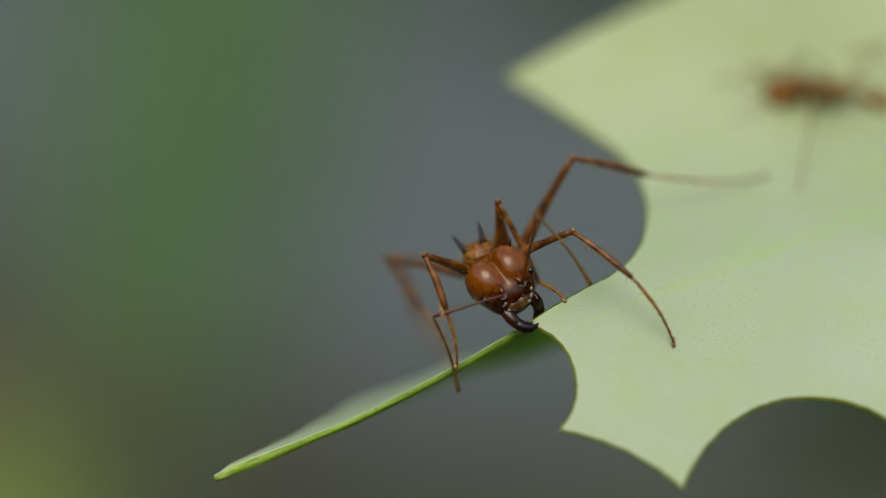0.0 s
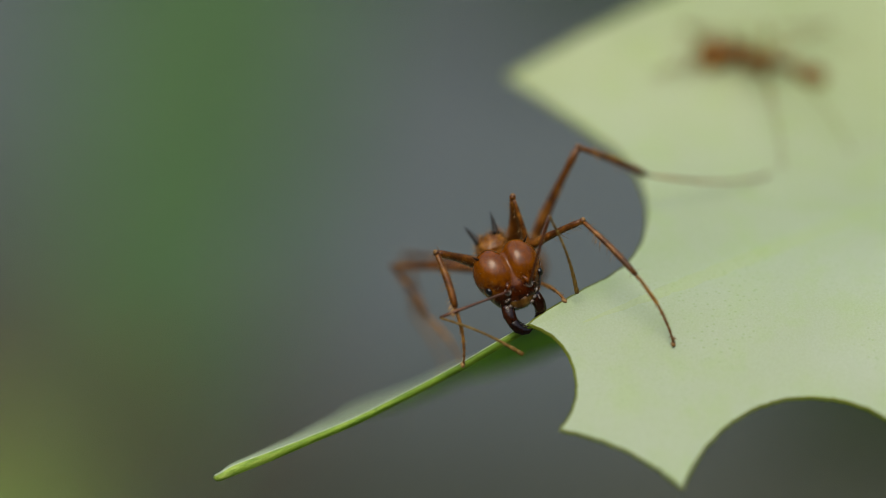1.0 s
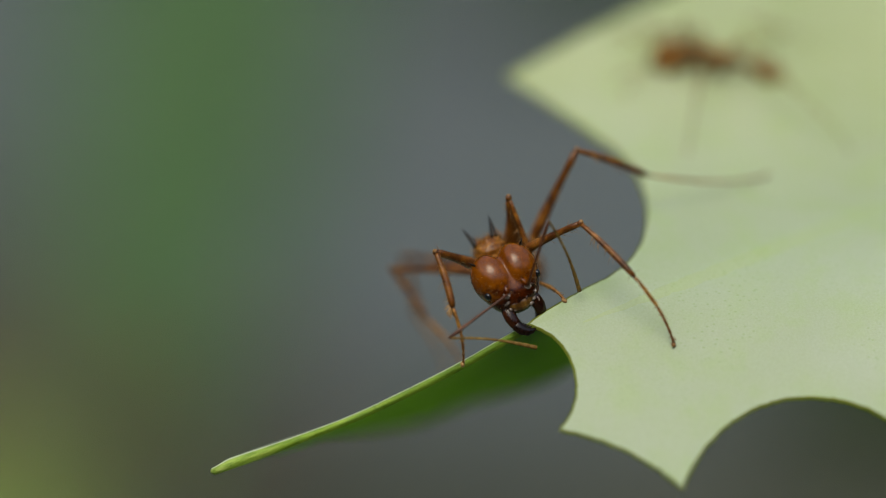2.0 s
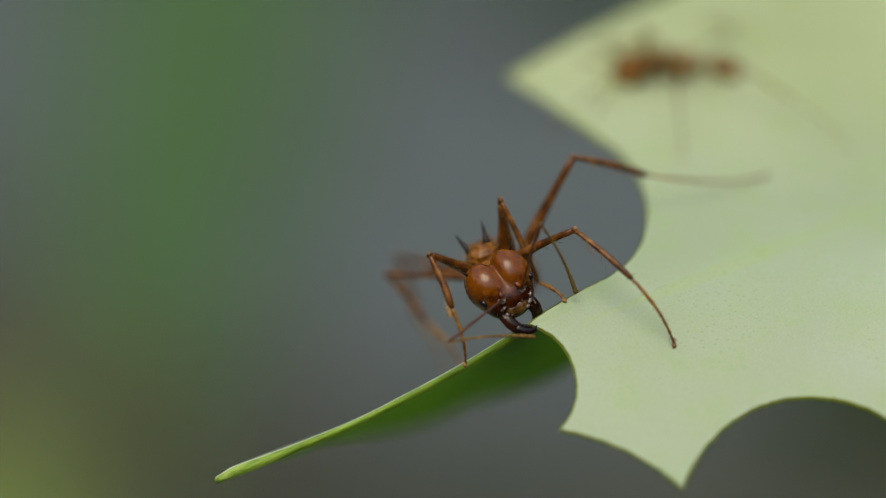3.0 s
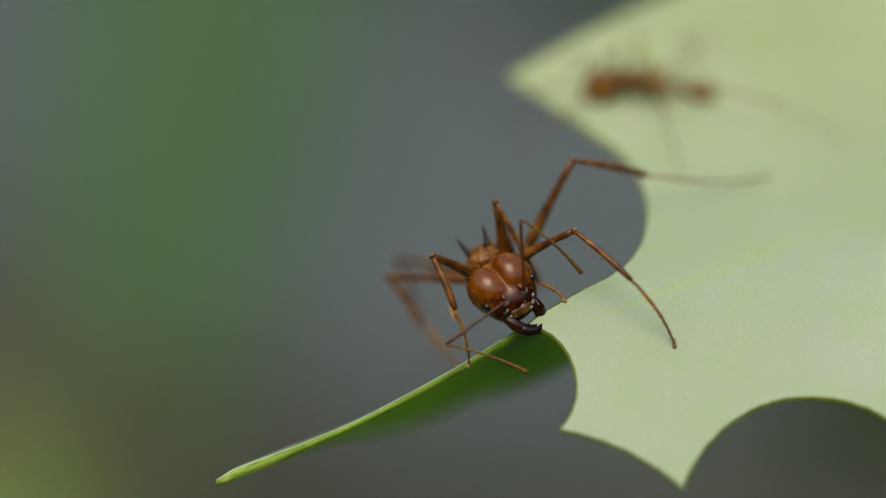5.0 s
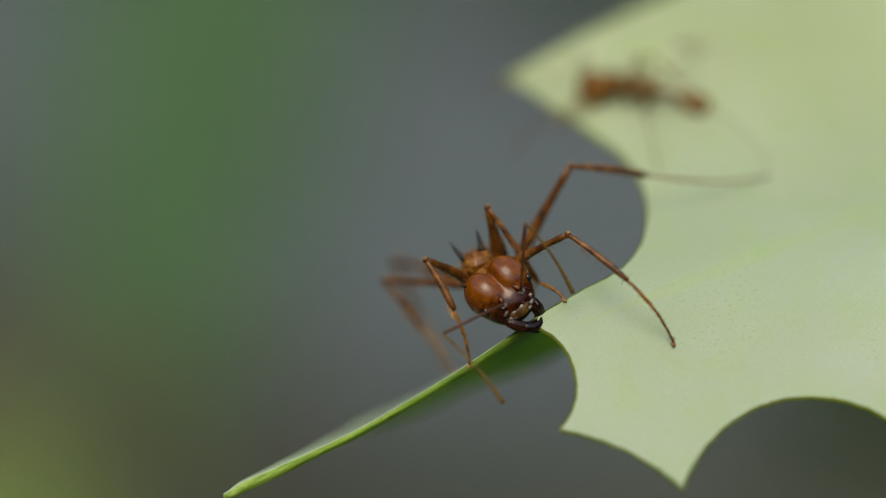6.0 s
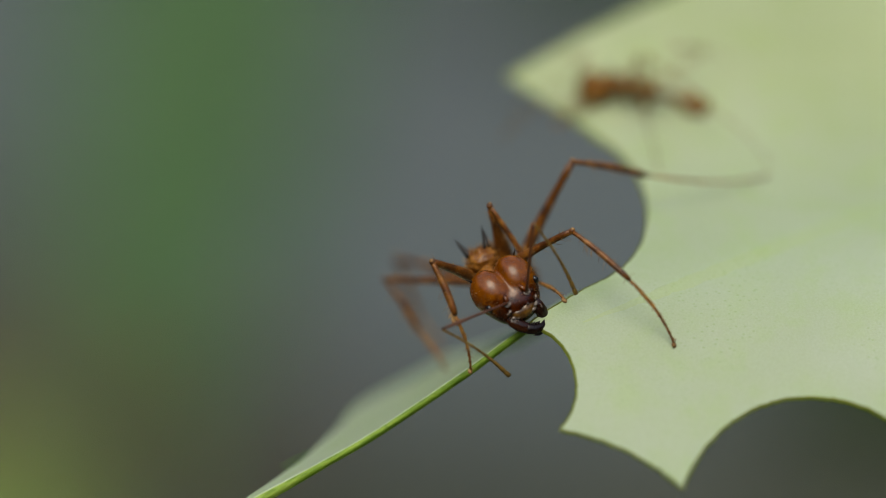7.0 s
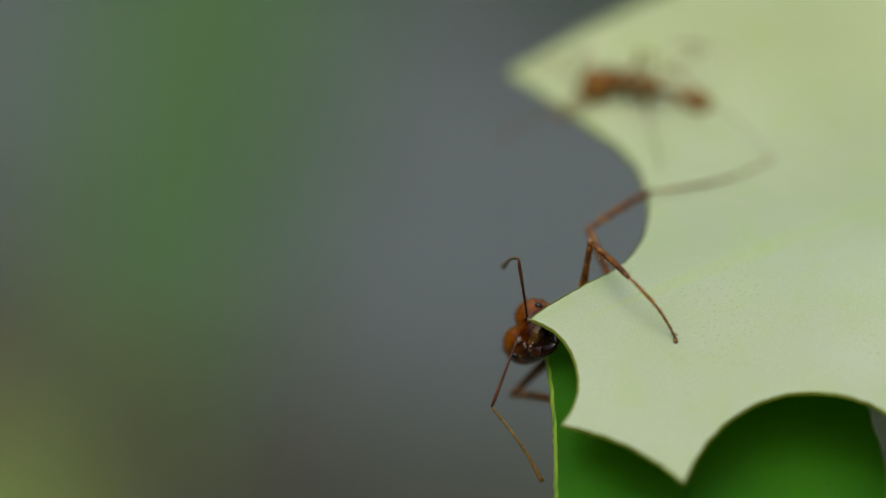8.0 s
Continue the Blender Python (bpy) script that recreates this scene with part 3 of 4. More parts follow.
                        hairs(bm, rng, comb, 0.32, 0.026, 1)
                spots = []
                for _ in range(46):
                    w, j = rng.uniform(0, 2 * math.pi), rng.uniform(0.1, 0.98)
                    d = Vector((0.5, math.cos(w), math.sin(w)))
                    spots.append(((length / s * j, 0.08 * d.y, 0.08 * d.z), d))
                hairs(bm, rng, spots, 0.28, 0.011, 1)
            else:
                # five joints, the first the longest, and two claws
                cuts = (0, 0.46, 0.62, 0.75, 0.86, 1.0)
                pts, rad = [], []
                for j in range(5):
                    x0, x1 = cuts[j] * length / s, cuts[j + 1] * length / s
                    w = (0.06, 0.05, 0.047, 0.045, 0.042)[j] * (0.75 if leg == "LH" else 1.0)
                    for f, q in ((0.02, 0.75), (0.2, 0.9), (0.93, 1.15)):
                        x = x0 + f * (x1 - x0)
                        pts.append((x, 0, -0.24 * (length / s) * (x * s / length) * (x * s / length - 1)))
                        rad.append(w * q)
                tube(bm, pts, [slim * q for q in rad], 8)
                for side in (1, -1):
                    x = length / s
                    tube(bm, [(x - 0.05, 0, 0), (x + 0.02, 0.06 * side, 0.02), (x + 0.05, 0.1 * side, -0.07)], [0.03, 0.022, 0.004], 5)
                blob(bm, (length / s + 0.01, 0, -0.03), (0.1, 0.1, 0.07), None, 10, 8, mat=1)
                spots = []
                for _ in range(40):
                    w, j = rng.uniform(0, 2 * math.pi), rng.uniform(0.05, 0.95)
                    d = Vector((0.8, math.cos(w), math.sin(w)))
                    spots.append(((length / s * j, 0.04 * d.y, 0.04 * d.z + 0.24 * length / s * j * (1 - j)), d))
                hairs(bm, rng, spots, 0.13, 0.013, 1)
            rig[leg + piece_name] = part(piece_name, bm, [mat, HAIR], ant, "", k)
    return rig


# ---- what lies behind: ground, slate, background plants ----
def build_ground():
    bm = bmesh.new()
    n = 60
    grid = []
    for i in range(n + 1):
        row = []
        for j in range(n + 1):
            x = math.copysign(abs(2 * i / n - 1) ** 5, i - n / 2) * 400
            y = math.copysign(abs(2 * j / n - 1) ** 5, j - n / 2) * 400
            row.append(bm.verts.new((x, y, 0.012 * noise.noise(Vector((x * 3, y * 3, 0))) if abs(x) < 5 and abs(y) < 5 else 0)))
        grid.append(row)
    for i in range(n):
        for j in range(n):
            bm.faces.new((grid[i][j], grid[i + 1][j], grid[i + 1][j + 1], grid[i][j + 1]))
    ob = finish("ground", bm, SOIL, scale=1.0)
    tagged(ob, "damp dark olive soil", "ground", kind="structure")
    bm = bmesh.new()
    margin = [(-0.85, 0.66), (-0.088, 0.6), (-0.055, 0.53), (-0.025, 0.5), (0.02, 0.478), (0.07, 0.485), (0.8, 0.52), (0.95, 1.0), (0.5, 1.5), (-0.3, 1.6), (-0.95, 1.2)]
    lower = [bm.verts.new((x, y, -0.02)) for x, y in margin]
    upper = [bm.verts.new((x * 0.99, (y - 1) * 0.985 + 1, 0.012)) for x, y in margin]
    bm.faces.new(upper)
    bm.faces.new(lower[::-1])
    for q in range(len(margin)):
        r = (q + 1) % len(margin)
        bm.faces.new((lower[q], lower[r], upper[r], upper[q]))
    slab = finish("stone_slab", bm, SLATE, scale=1.0)
    slab.data.polygons.foreach_set("use_smooth", [False] * len(slab.data.polygons))
    tagged(slab, "wide flat blue-grey stone slab on the soil", "stone")


def build_sky_screen():
    """Added green ring all round, well outside the view, that cuts low sky light."""
    bm = bmesh.new()
    n, rows = 96, 14
    ring = []
    for i in range(n):
        w = 2 * math.pi * i / n
        col = []
        for j in range(rows + 1):
            f = j / rows
            r = 2.7 + 0.25 * noise.noise(Vector((4 * math.cos(w), 4 * math.sin(w), 5 * f))) - 0.3 * f * f
            top = 1.5 + 0.35 * noise.noise(Vector((3 * math.cos(w), 3 * math.sin(w), 9)))
            col.append(bm.verts.new((r * math.cos(w), r * math.sin(w), -0.05 + (top + 0.05) * f)))
        ring.append(col)
    for i in range(n):
        for j in range(rows):
            a0, b0 = ring[i], ring[(i + 1) % n]
            bm.faces.new((a0[j], a0[j + 1], b0[j + 1], b0[j]))
    bmesh.ops.solidify(bm, geom=bm.faces[:], thickness=0.2)
    tagged(finish("backdrop", bm, SKY_SCREEN, scale=1.0), "unseen dark green ring added to cut low sky light", "hedge", kind="structure")


def build_plant(name, label, base, height, width, lean, turn, mats, curl=0.3, start=0.26):
    """A single broad leaf that stands out of the soil on its stalk, in metres."""
    plant = thing(name, label, "plant")
    plant.matrix_world = pose(*base, 0, 0, turn)
    bm = bmesh.new()
    n, half = 28, 8

    def spine(t):
        return Vector((lean[0] * t * t, lean[1] * t ** 1.3 if t > 0 else 0.0, height * t))

    front = []
    for i in range(n + 1):
        f = i / n
        t = start + (1 - start) * f
        w = width / 2 * math.sin(math.pi * min(1, f ** 0.8 * 0.97 + 0.02)) ** 0.75
        row = []
        for j in range(-half, half + 1):
            q = j / half
            row.append(bm.verts.new(spine(t) + Vector((q * w, -curl * w * (1 - q * q) + 0.1 * w * math.sin(9 * f + q), 0))))
        front.append(row)
    for i in range(n):
        for j in range(2 * half):
            bm.faces.new((front[i][j], front[i][j + 1], front[i + 1][j + 1], front[i + 1][j]))
    bmesh.ops.solidify(bm, geom=bm.faces[:], thickness=0.0006)
    part("blade", bm, mats, plant, scale=1.0)
    bm = bmesh.new()
    tube(bm, [spine(t * 0.1) + Vector((0, (-curl * width / 2) * smooth(0.25, 0.6, t * 0.1) - 0.0002, 0)) for t in range(-1, 11)], [0.0022 - 0.00015 * t for t in range(12)], 8)
    part("stalk", bm, mats, plant, scale=1.0)
    return plant


build_ground()
build_sky_screen()
build_plant("background_plant", "tall broad green leaf blade standing behind on the soil", (-0.0427, 0.276, 0.0), 0.186, 0.039, (0.0244, 0.155), 0, BLADE, start=0.42)
build_plant("background_plant", "low yellow-green leaf close to the soil", (-0.069, 0.33, 0.0), 0.056, 0.046, (0.004, 0.05), 10, LIME)
build_plant("background_plant", "dark green broad leaf lying low over the stone", (0.034, 0.73, 0.0), 0.05, 0.08, (0.004, 0.03), -8, SHADE)
build_plant("background_plant", "dark olive green leaf standing beside the stone", (0.083, 0.46, 0.0), 0.05, 0.05, (-0.006, 0.03), 6, SHADE)

build_plant("background_plant", "withered brown leaf curled low on the soil", (-0.056, 0.468, 0.0), 0.022, 0.06, (0.01, 0.03), 14, DRY)

LEAF = build_leaf()
FLAP = build_piece()

# ---- how things move ----
PLACE0 = Vector((1.22, 1.7, -0.26))
SWAY = [(0, 0, 0, 55, -8), (0.5, 0.22, 0.11, 59, -3), (1, 0.42, 0.27, 63, 3), (1.5, 0.47, 0.27, 63, 2), (3, 0.11, 0, 57, -6), (3.5, 0.38, 0.11, 61, -2), (4, 0.38, 0.09, 60, 0), (4.5, 0.24, -0.05, 56, -6), (6, -0.05, -0.27, 52, -14), (6.5, 0.07, -0.2, 50, -11), (7, 0.11, -0.16, 51, -8), (7.1, 0.11, -0.18, 51, -8)]
# how far the head shifts on its neck
REACH = [(0, 0.42, 0.15), (0.5, 0.32, 0.1), (1, 0.22, 0.08), (1.5, 0.2, 0.06), (3, 0.28, 0.03), (3.5, 0.22, 0.03), (4, 0.23, 0.03), (4.5, 0.27, 0.03), (6, 0.44, 0.1), (6.5, 0.46, 0.02), (7.1, 0.46, 0.02), (7.3, 0.1, 0.0), (7.4, -0.22, 0), (8, -0.22, 0)]
SWING = [(7.2, (0.98, 1.7, -0.3), (0, -1, 0), (-0.52, 0, 0.85), (0.45, -0.4, -0.8), (-0.05, -0.9, 0.42)),
     (7.3, (1.45, 2.9, -1.84), (-0.35, -0.8, 0.45), (-0.5, 0.5, 0.7), (0.75, -0.6, -0.25), (-0.55, -0.8, 0.2)),
     (7.4, (4.32, 3.05, -3.19), (-0.75, -0.3, 0.3), (0.5, 0.85, 0.2), (0.32, -0.94, -0.15), (-0.9, 0.1, 0.42)),
     (7.5, (4.26, 3.05, -2.26), (-0.75, -0.3, 0.3), (0.5, 0.85, 0.2), (0.32, -0.94, -0.15), (-0.9, 0.1, 0.42)),
     (7.6, (4.17, 3.05, -2.73), (-0.75, -0.3, 0.3), (0.5, 0.85, 0.2), (0.32, -0.94, -0.15), (-0.9, 0.1, 0.42)),
     (8, (4.17, 3.05, -2.58), (-0.75, -0.3, 0.3), (0.5, 0.85, 0.2), (0.32, -0.94, -0.15), (-0.9, 0.1, 0.42))]
BOB = [(0, 0, 0), (7.1, 0, 0), (7.2, 0.04, 0.16), (7.3, -0.16, 0), (7.4, 0.09, 0), (7.5, -0.04, 0.55), (7.6, 0.09, -0.09), (7.8, -0.07, 0.02), (8, 0.05, 0.15)]
KNEES = {"LF": (4.16, -0.1, 0.56), "LM": (1.91, 1.2, 1.6), "LH": (4.25, 2.5, 2.98), "RF": (-0.58, -0.2, -0.22), "RM": (-1.9, 5, -0.32), "RH": (-1.63, 8, -0.33)}
KNEE_TRACKS = {
    "LF": [(0, 4.16, -0.1, 0.56), (0.5, 4.31, -0.1, 0.58), (1, 4.41, -0.1, 0.73), (1.5, 4.45, -0.1, 0.73), (3, 4.18, -0.1, 0.56), (3.5, 4.36, -0.1, 0.58), (4.5, 4.29, -0.1, 0.53), (6, 3.98, -0.1, 0.51), (6.5, 4.07, -0.1, 0.53), (7.1, 4.07, -0.1, 0.56)],
    "LM": [(0, 1.7, 1.2, 1.55), (0.5, 1.95, 1.2, 1.65), (1, 2.15, 1.2, 1.75), (1.5, 2.15, 1.2, 1.75), (3, 1.85, 1.2, 1.6), (4, 2.14, 1.2, 1.65), (4.5, 1.95, 1.2, 1.55), (6, 1.5, 1.2, 1.45), (7.1, 1.5, 1.2, 1.5), (7.2, 1.0, 1.2, 1.45)],
    "RF": [(0, -0.58, -0.2, -0.22), (0.5, -0.38, -0.2, -0.16), (1, -0.25, -0.2, -0.04), (1.5, -0.16, -0.2, 0.07), (3, -0.47, -0.2, -0.09), (3.5, -0.2, -0.2, -0.07), (4.5, -0.25, -0.2, -0.05), (6, -0.62, -0.2, -0.24), (6.5, -0.38, -0.2, -0.2), (7.1, -0.36, -0.2, -0.25)],
    "RM": [(0, -1.9, 5, -0.27), (0.5, -1.78, 5, -0.7), (1, -1.78, 5, -0.74), (1.5, -1.78, 5, -0.78), (3, -1.9, 5, -0.85), (3.5, -1.86, 5, -0.93), (4.5, -1.82, 5, -1.02), (6, -1.97, 5, -1.02), (6.5, -1.97, 5, -1.02), (7.1, -1.93, 5, -1.18)]}
LEGS = {}
LEGS["LF"] = [(0, (6.04, -0.9, -0.92), (7.41, -0.39, -3.04)),
     (0.5, (6.13, -0.9, -0.94), (7.41, -0.39, -3.04)),
     (1, (6.17, -0.9, -0.83), (7.41, -0.39, -3.04)),
     (1.5, (6.15, -0.9, -0.85), (7.41, -0.39, -3.04)),
     (3, (6.04, -0.9, -0.96), (7.41, -0.39, -3.04)),
     (3.5, (6.1, -0.9, -0.96), (7.41, -0.39, -3.04)),
     (4.5, (6.08, -0.9, -0.99), (7.41, -0.39, -3.04)),
     (6, (5.9, -0.9, -1.01), (7.41, -0.39, -3.04)),
     (6.5, (5.95, -0.9, -1.03), (7.41, -0.39, -3.04)),
     (7.1, (5.97, -0.9, -0.99), (7.41, -0.39, -3.04)),
     (8, (5.88, -0.9, -1.06), (7.41, -0.39, -3.04))]
LEGS["LM"] = [(0, (3.1, 1.6, -1.09), (3.93, 0.53, -1.64)),
     (7.1, (3.1, 1.6, -1.09), (3.93, 0.53, -1.64)),
     (7.4, (4.2, 2.5, -2.21), (4.52, 1.2, -2.92)),
     (8, (4.2, 2.5, -2.21), (4.52, 1.2, -2.92))]
LEGS["LH"] = [(0, (6.79, 4, 2.48), (11.01, 7.02, 2.49)),
     (7.1, (6.81, 4, 2.46), (11.01, 7.02, 2.49)),
     (7.4, (6.9, 5, 1.82), (11.12, 7.62, 2.85)),
     (8, (6.9, 5, 1.78), (11.17, 7.68, 2.89))]
LEGS["RF"] = [(0, (0.09, -0.5, -1.94), (0.44, -0.2, -3.76)),
     (0.5, (0.14, -0.5, -1.94), (0.53, -0.2, -3.72)),
     (1, (0.4, -0.5, -1.88), (0.65, -0.2, -3.65)),
     (1.5, (0.33, -0.5, -1.86), (0.6, -0.2, -3.61)),
     (3, (0.29, -0.5, -1.9), (0.73, -0.2, -3.72)),
     (4.5, (0.4, -0.5, -1.94), (0.82, -0.2, -3.68)),
     (6, (0.36, -0.5, -1.97), (0.85, -0.2, -3.76)),
     (7.1, (0.4, -0.5, -2.15), (0.87, -0.2, -3.83)),
     (7.2, (0.4, -0.5, -2.24), (1.07, -0.2, -3.97)),
     (7.3, (1.2, 0.2, -3.81), (2.39, 0.4, -4.94)),
     (7.4, (2.68, 1.2, -5.4), (3.97, 1.4, -5.04)),
     (7.5, (2.59, 1.4, -4.25), (3.97, 1.3, -4.39)),
     (7.6, (3.61, 2.6, -4.96), (3.71, 2.2, -5.58)),
     (8, (3.61, 2.6, -4.93), (3.71, 2.2, -5.54))]
LEGS["RM"] = [(0, (-0.74, 5, -1.97), (0.3, 4.6, -3.61)),
     (0.5, (-0.61, 5, -2.37), (0.38, 4.6, -3.61)),
     (1, (-0.53, 5, -2.26), (0.42, 4.6, -3.48)),
     (4.5, (-0.61, 5, -2.52), (0.38, 4.6, -3.69)),
     (7.1, (-0.83, 5, -2.75), (0.08, 4.6, -4.18)),
     (7.2, (-0.27, 5, -3.02), (0.64, 4.6, -4.05)),
     (7.4, (5.43, 5.2, -4.73), (6.18, 5, -4.91)),
     (8, (5.34, 5.2, -4.54), (6.18, 5, -4.91))]
LEGS["RH"] = [(0, (-0.86, 9, -2.33), (0.12, 9, -4.09)),
     (7.1, (-0.86, 9, -2.33), (0.12, 9, -4.09)),
     (7.4, (5.07, 5.5, -4.74), (5.76, 4, -5.62)),
     (8, (5.07, 5.5, -4.74), (5.76, 4, -5.62))]
RIGHT_1 = [(0, -0.4, -2.2, 0.51, -4.62), (0.1, -0.15, -2.18, 0.09, -4.98), (0.2, -0.02, -2.07, -0.25, -5.16), (0.3, -0.18, -2.02, -1.09, -4.8), (0.4, -0.15, -1.8, -1.36, -4.53), (0.5, 0.27, -2.25, 0.27, -4.87), (0.6, 0.35, -2.78, 1.98, -4.8), (0.7, -0.11, -2.25, 1.71, -4.18), (0.8, 0.2, -2.67, 2.29, -4.15), (0.9, 0.09, -2.33, 2.71, -3.36), (1, -0.11, -2.2, 2.6, -3.4), (1.1, -0.11, -1.96, 2.16, -3.36), (1.2, 0.02, -1.35, 1.78, -3.16), (1.3, -0.07, -1.24, 1.84, -3.16), (1.5, -0.2, -1.4, 1.71, -3.44), (1.7, 0.31, -2.91, 3.04, -3.36)]
RIGHT_2 = [(2.8, -0.15, -2.71, 3, -2.71), (3, 0.16, -2.98, 2.96, -2.82), (3.2, 0.55, -3.47, 3.16, -2.85), (3.4, 0.69, -3.13, 3.49, -3.24), (3.5, 0.44, -3.02, 3.33, -3.67), (3.6, 0.55, -2.78, 3.07, -4.35), (3.8, 0.29, -2.67, 2.78, -4.6), (4, 0.16, -2.67, 2.25, -4.67), (4.2, 0.47, -3.36, 3.24, -4.25), (4.5, 0.25, -3.29, 3.02, -4.11), (4.7, 0.16, -3.2, 3.04, -3.73)]
RIGHT_3 = [(5.8, -0.15, -2.71, 1.95, -4.67), (6, -0.02, -2.71, 2.2, -5.22), (6.2, 0.31, -2.78, 2.02, -5.64), (6.4, 0.16, -2.6, 0.62, -5.56), (6.5, -0.02, -2.25, 0.02, -5.44), (6.6, 0.02, -2.07, -0.33, -5.13), (6.8, -0.02, -2.25, -0.02, -4.87), (6.9, -0.11, -2.38, 1.02, -4.53), (7, -0.04, -2.56, 2.15, -4.09), (7.1, -0.04, -2.75, 1.82, -4.42), (7.2, -0.22, -2.53, 1.98, -4.42), (7.3, 0.29, -3.07, 2.47, -5.07), (7.4, 1.89, -5.25, 3.65, -7.44), (7.5, 1.84, -4.65, 2.44, -7.71), (7.6, 1.78, -5.47, 2.47, -8.09), (7.8, 1.71, -5.44, 2.93, -8.05), (8, 1.53, -5.25, 3.29, -7.65)]
LEFT_1 = [(0, 2.98, 1.07, 4.75, -1.16), (0.2, 2.78, 1.07, 4.82, -0.25), (0.4, 2.82, 1.15, 4.75, 0.02), (0.6, 2.78, 1.11, 4.89, -0.51), (0.8, 3.45, 1.07, 4.51, -1.27), (1, 3.38, 1.07, 4.33, -1.44), (1.5, 3.33, 1.11, 4.78, -1.16), (1.7, 3.56, 0.93, 4.44, -1.35)]
LEFT_2 = [(2.8, 2.82, 0.85, 4.33, -1.42), (3, 3.07, 0.85, 4.29, -1.42), (3.5, 3.38, 0.93, 4.6, -1.35), (4, 3.2, 0.93, 4.51, -1.27), (4.5, 2.76, 1, 4.29, -1.51), (4.6, 2.62, 1, 4.36, -1.16), (4.7, 2.44, 1, 4.55, -0.55)]
LEFT_3 = [(5.8, 2.55, 0.85, 4.29, -1.42), (6, 2.62, 0.85, 4.18, -1.42), (6.2, 2.55, 0.78, 4.51, -0.96), (6.4, 2.78, 0.78, 4.82, -0.16), (6.5, 2.73, 0.84, 4.8, -0.49), (6.8, 3.07, 0.71, 4.55, -1.2), (7, 2.87, 0.82, 4.29, -1.47), (7.1, 2.8, 0.85, 4.33, -1.44), (7.2, 2.38, 1.05, 4.33, -1.16), (7.3, 1.75, 0.02, 4.56, -0.89), (7.4, 2.15, -1.04, 3.75, 0.29), (7.5, 2.25, 0.38, 2.47, 0.84), (7.6, 2.6, -0.44, 2.2, -0.67), (7.8, 2.29, -0.25, 2.02, -0.49), (8, 2.42, -0.31, 1.98, -0.6)]
# the freshly cut edge: its direction before the piece drops, and how far its glossy side turns into view, in degrees
EDGE_WAY = [(0, -0.9, -0.44), (1, -0.9, -0.44), (1.3, -0.91, -0.42), (1.5, -0.91, -0.4), (1.7, -0.91, -0.41), (2.8, -0.9, -0.44), (3.5, -0.89, -0.45), (4, -0.89, -0.46), (4.5, -0.9, -0.43), (5.8, -0.88, -0.48), (6, -0.87, -0.49), (6.3, -0.86, -0.52), (7, -0.84, -0.54), (7.1, -0.84, -0.55)]
EDGE_TURN = [(0, 0.5), (0.5, 0.5), (1, 1.5), (1.3, 4), (1.6, 7), (2.8, 6), (3.5, 7), (4, 7.5), (4.5, 6.5), (5.8, 4), (6, 2.5), (6.3, -1), (6.6, -3.5), (7, -3.5), (7.1, -2)]
FLAP_3 = [(7.2, (2.9, 0.35, -2.53), (-0.8, -0.05, -0.62), (0.17, 0.95, -0.3)),
     (7.3, (2.59, 1, -2.73), (-0.45, 0.1, -0.9), (0.8, 0.5, -0.35)),
     (7.4, (4.2, 1.8, -2.94), (0.08, -0.38, -0.9), (0.92, 0.4, 0.08)),
     (7.5, (3.5, 1.45, -2.38), (-0.04, -0.4, -0.9), (0.92, 0.4, 0.15)),
     (7.6, (3.17, 1.45, -2.79), (-0.04, -0.35, -0.93), (0.97, 0.2, 0)),
     (7.8, (3.23, 1.45, -2.71), (-0.04, -0.35, -0.93), (0.97, 0.2, 0)),
     (8, (3.28, 1.45, -2.6), (-0.04, -0.35, -0.93), (0.97, 0.2, 0))]
HINGE = Vector((0.9, 0.46, 0.02))
# how far each jaw opens and dips, in degrees
JAWS = {"R": [(0, 8, 3), (0.5, 4, 3), (1, -2, 4), (1.5, 0, 4), (2.8, 12, 1), (3, 14, 0), (3.5, 6, 3), (4, 6, 3), (4.5, 14, 0), (6, 32, -10), (7.1, 32, -10), (7.4, 14, -10), (8, 14, -10)],
        "L": [(0, -4, -42), (0.5, -4, -32), (1, -4, -20), (1.5, -4, -20), (3, -4, -36), (3.5, -4, -24), (4, -4, -20), (4.5, -4, -32), (6, -2, -46), (7.1, -2, -46), (7.4, 14, -10), (8, 14, -10)]}
STROLL = [(0, 13.52, 5.12, -4.88, 0.26), (0.3, 12.5, 5.36, -4.59, 0.4), (0.7, 11.76, 5.99, -4.39, 0.86), (1, 11.19, 6.35, -4.62, 0.77), (1.5, 10.33, 6.49, -4.61, 0.94), (3, 8.17, 6.13, -4.56, -0.21), (3.5, 7.89, 5.9, -4.45, -0.18), (4.5, 7.24, 5.54, -4.26, -0.18), (6, 6.88, 5.16, -3.96, 0.45), (8, 6.81, 5.08, -3.96, 0.49)]
STEPS = {"LH": [(0, 17.62, 6.72, 2.13), (0.5, 17.43, 6.72, 2.13), (0.75, 15.82, 7.73, 3.12), (1, 14.1, 8.8, 3.44), (5.1, 14.1, 8.8, 3.44), (5.3, 12.55, 7.91, 3.32), (5.5, 11.19, 7.94, 3.03), (8, 11.19, 7.94, 3.03)],
         "LM": [(0, 12.11, 6.4, 2.03), (0.8, 12.11, 6.4, 2.03), (1, 11.62, 7.32, 2.92), (1.2, 10.02, 7.89, 3.51), (1.4, 8.53, 8.19, 3.43), (3.1, 8.22, 7.74, 3.12), (3.4, 8.11, 6.85, 2.52), (5.2, 8.12, 7, 2.62), (5.4, 7.82, 6.85, 2.81), (5.6, 7.35, 7.07, 2.72), (8, 7.35, 7.07, 2.72)]}


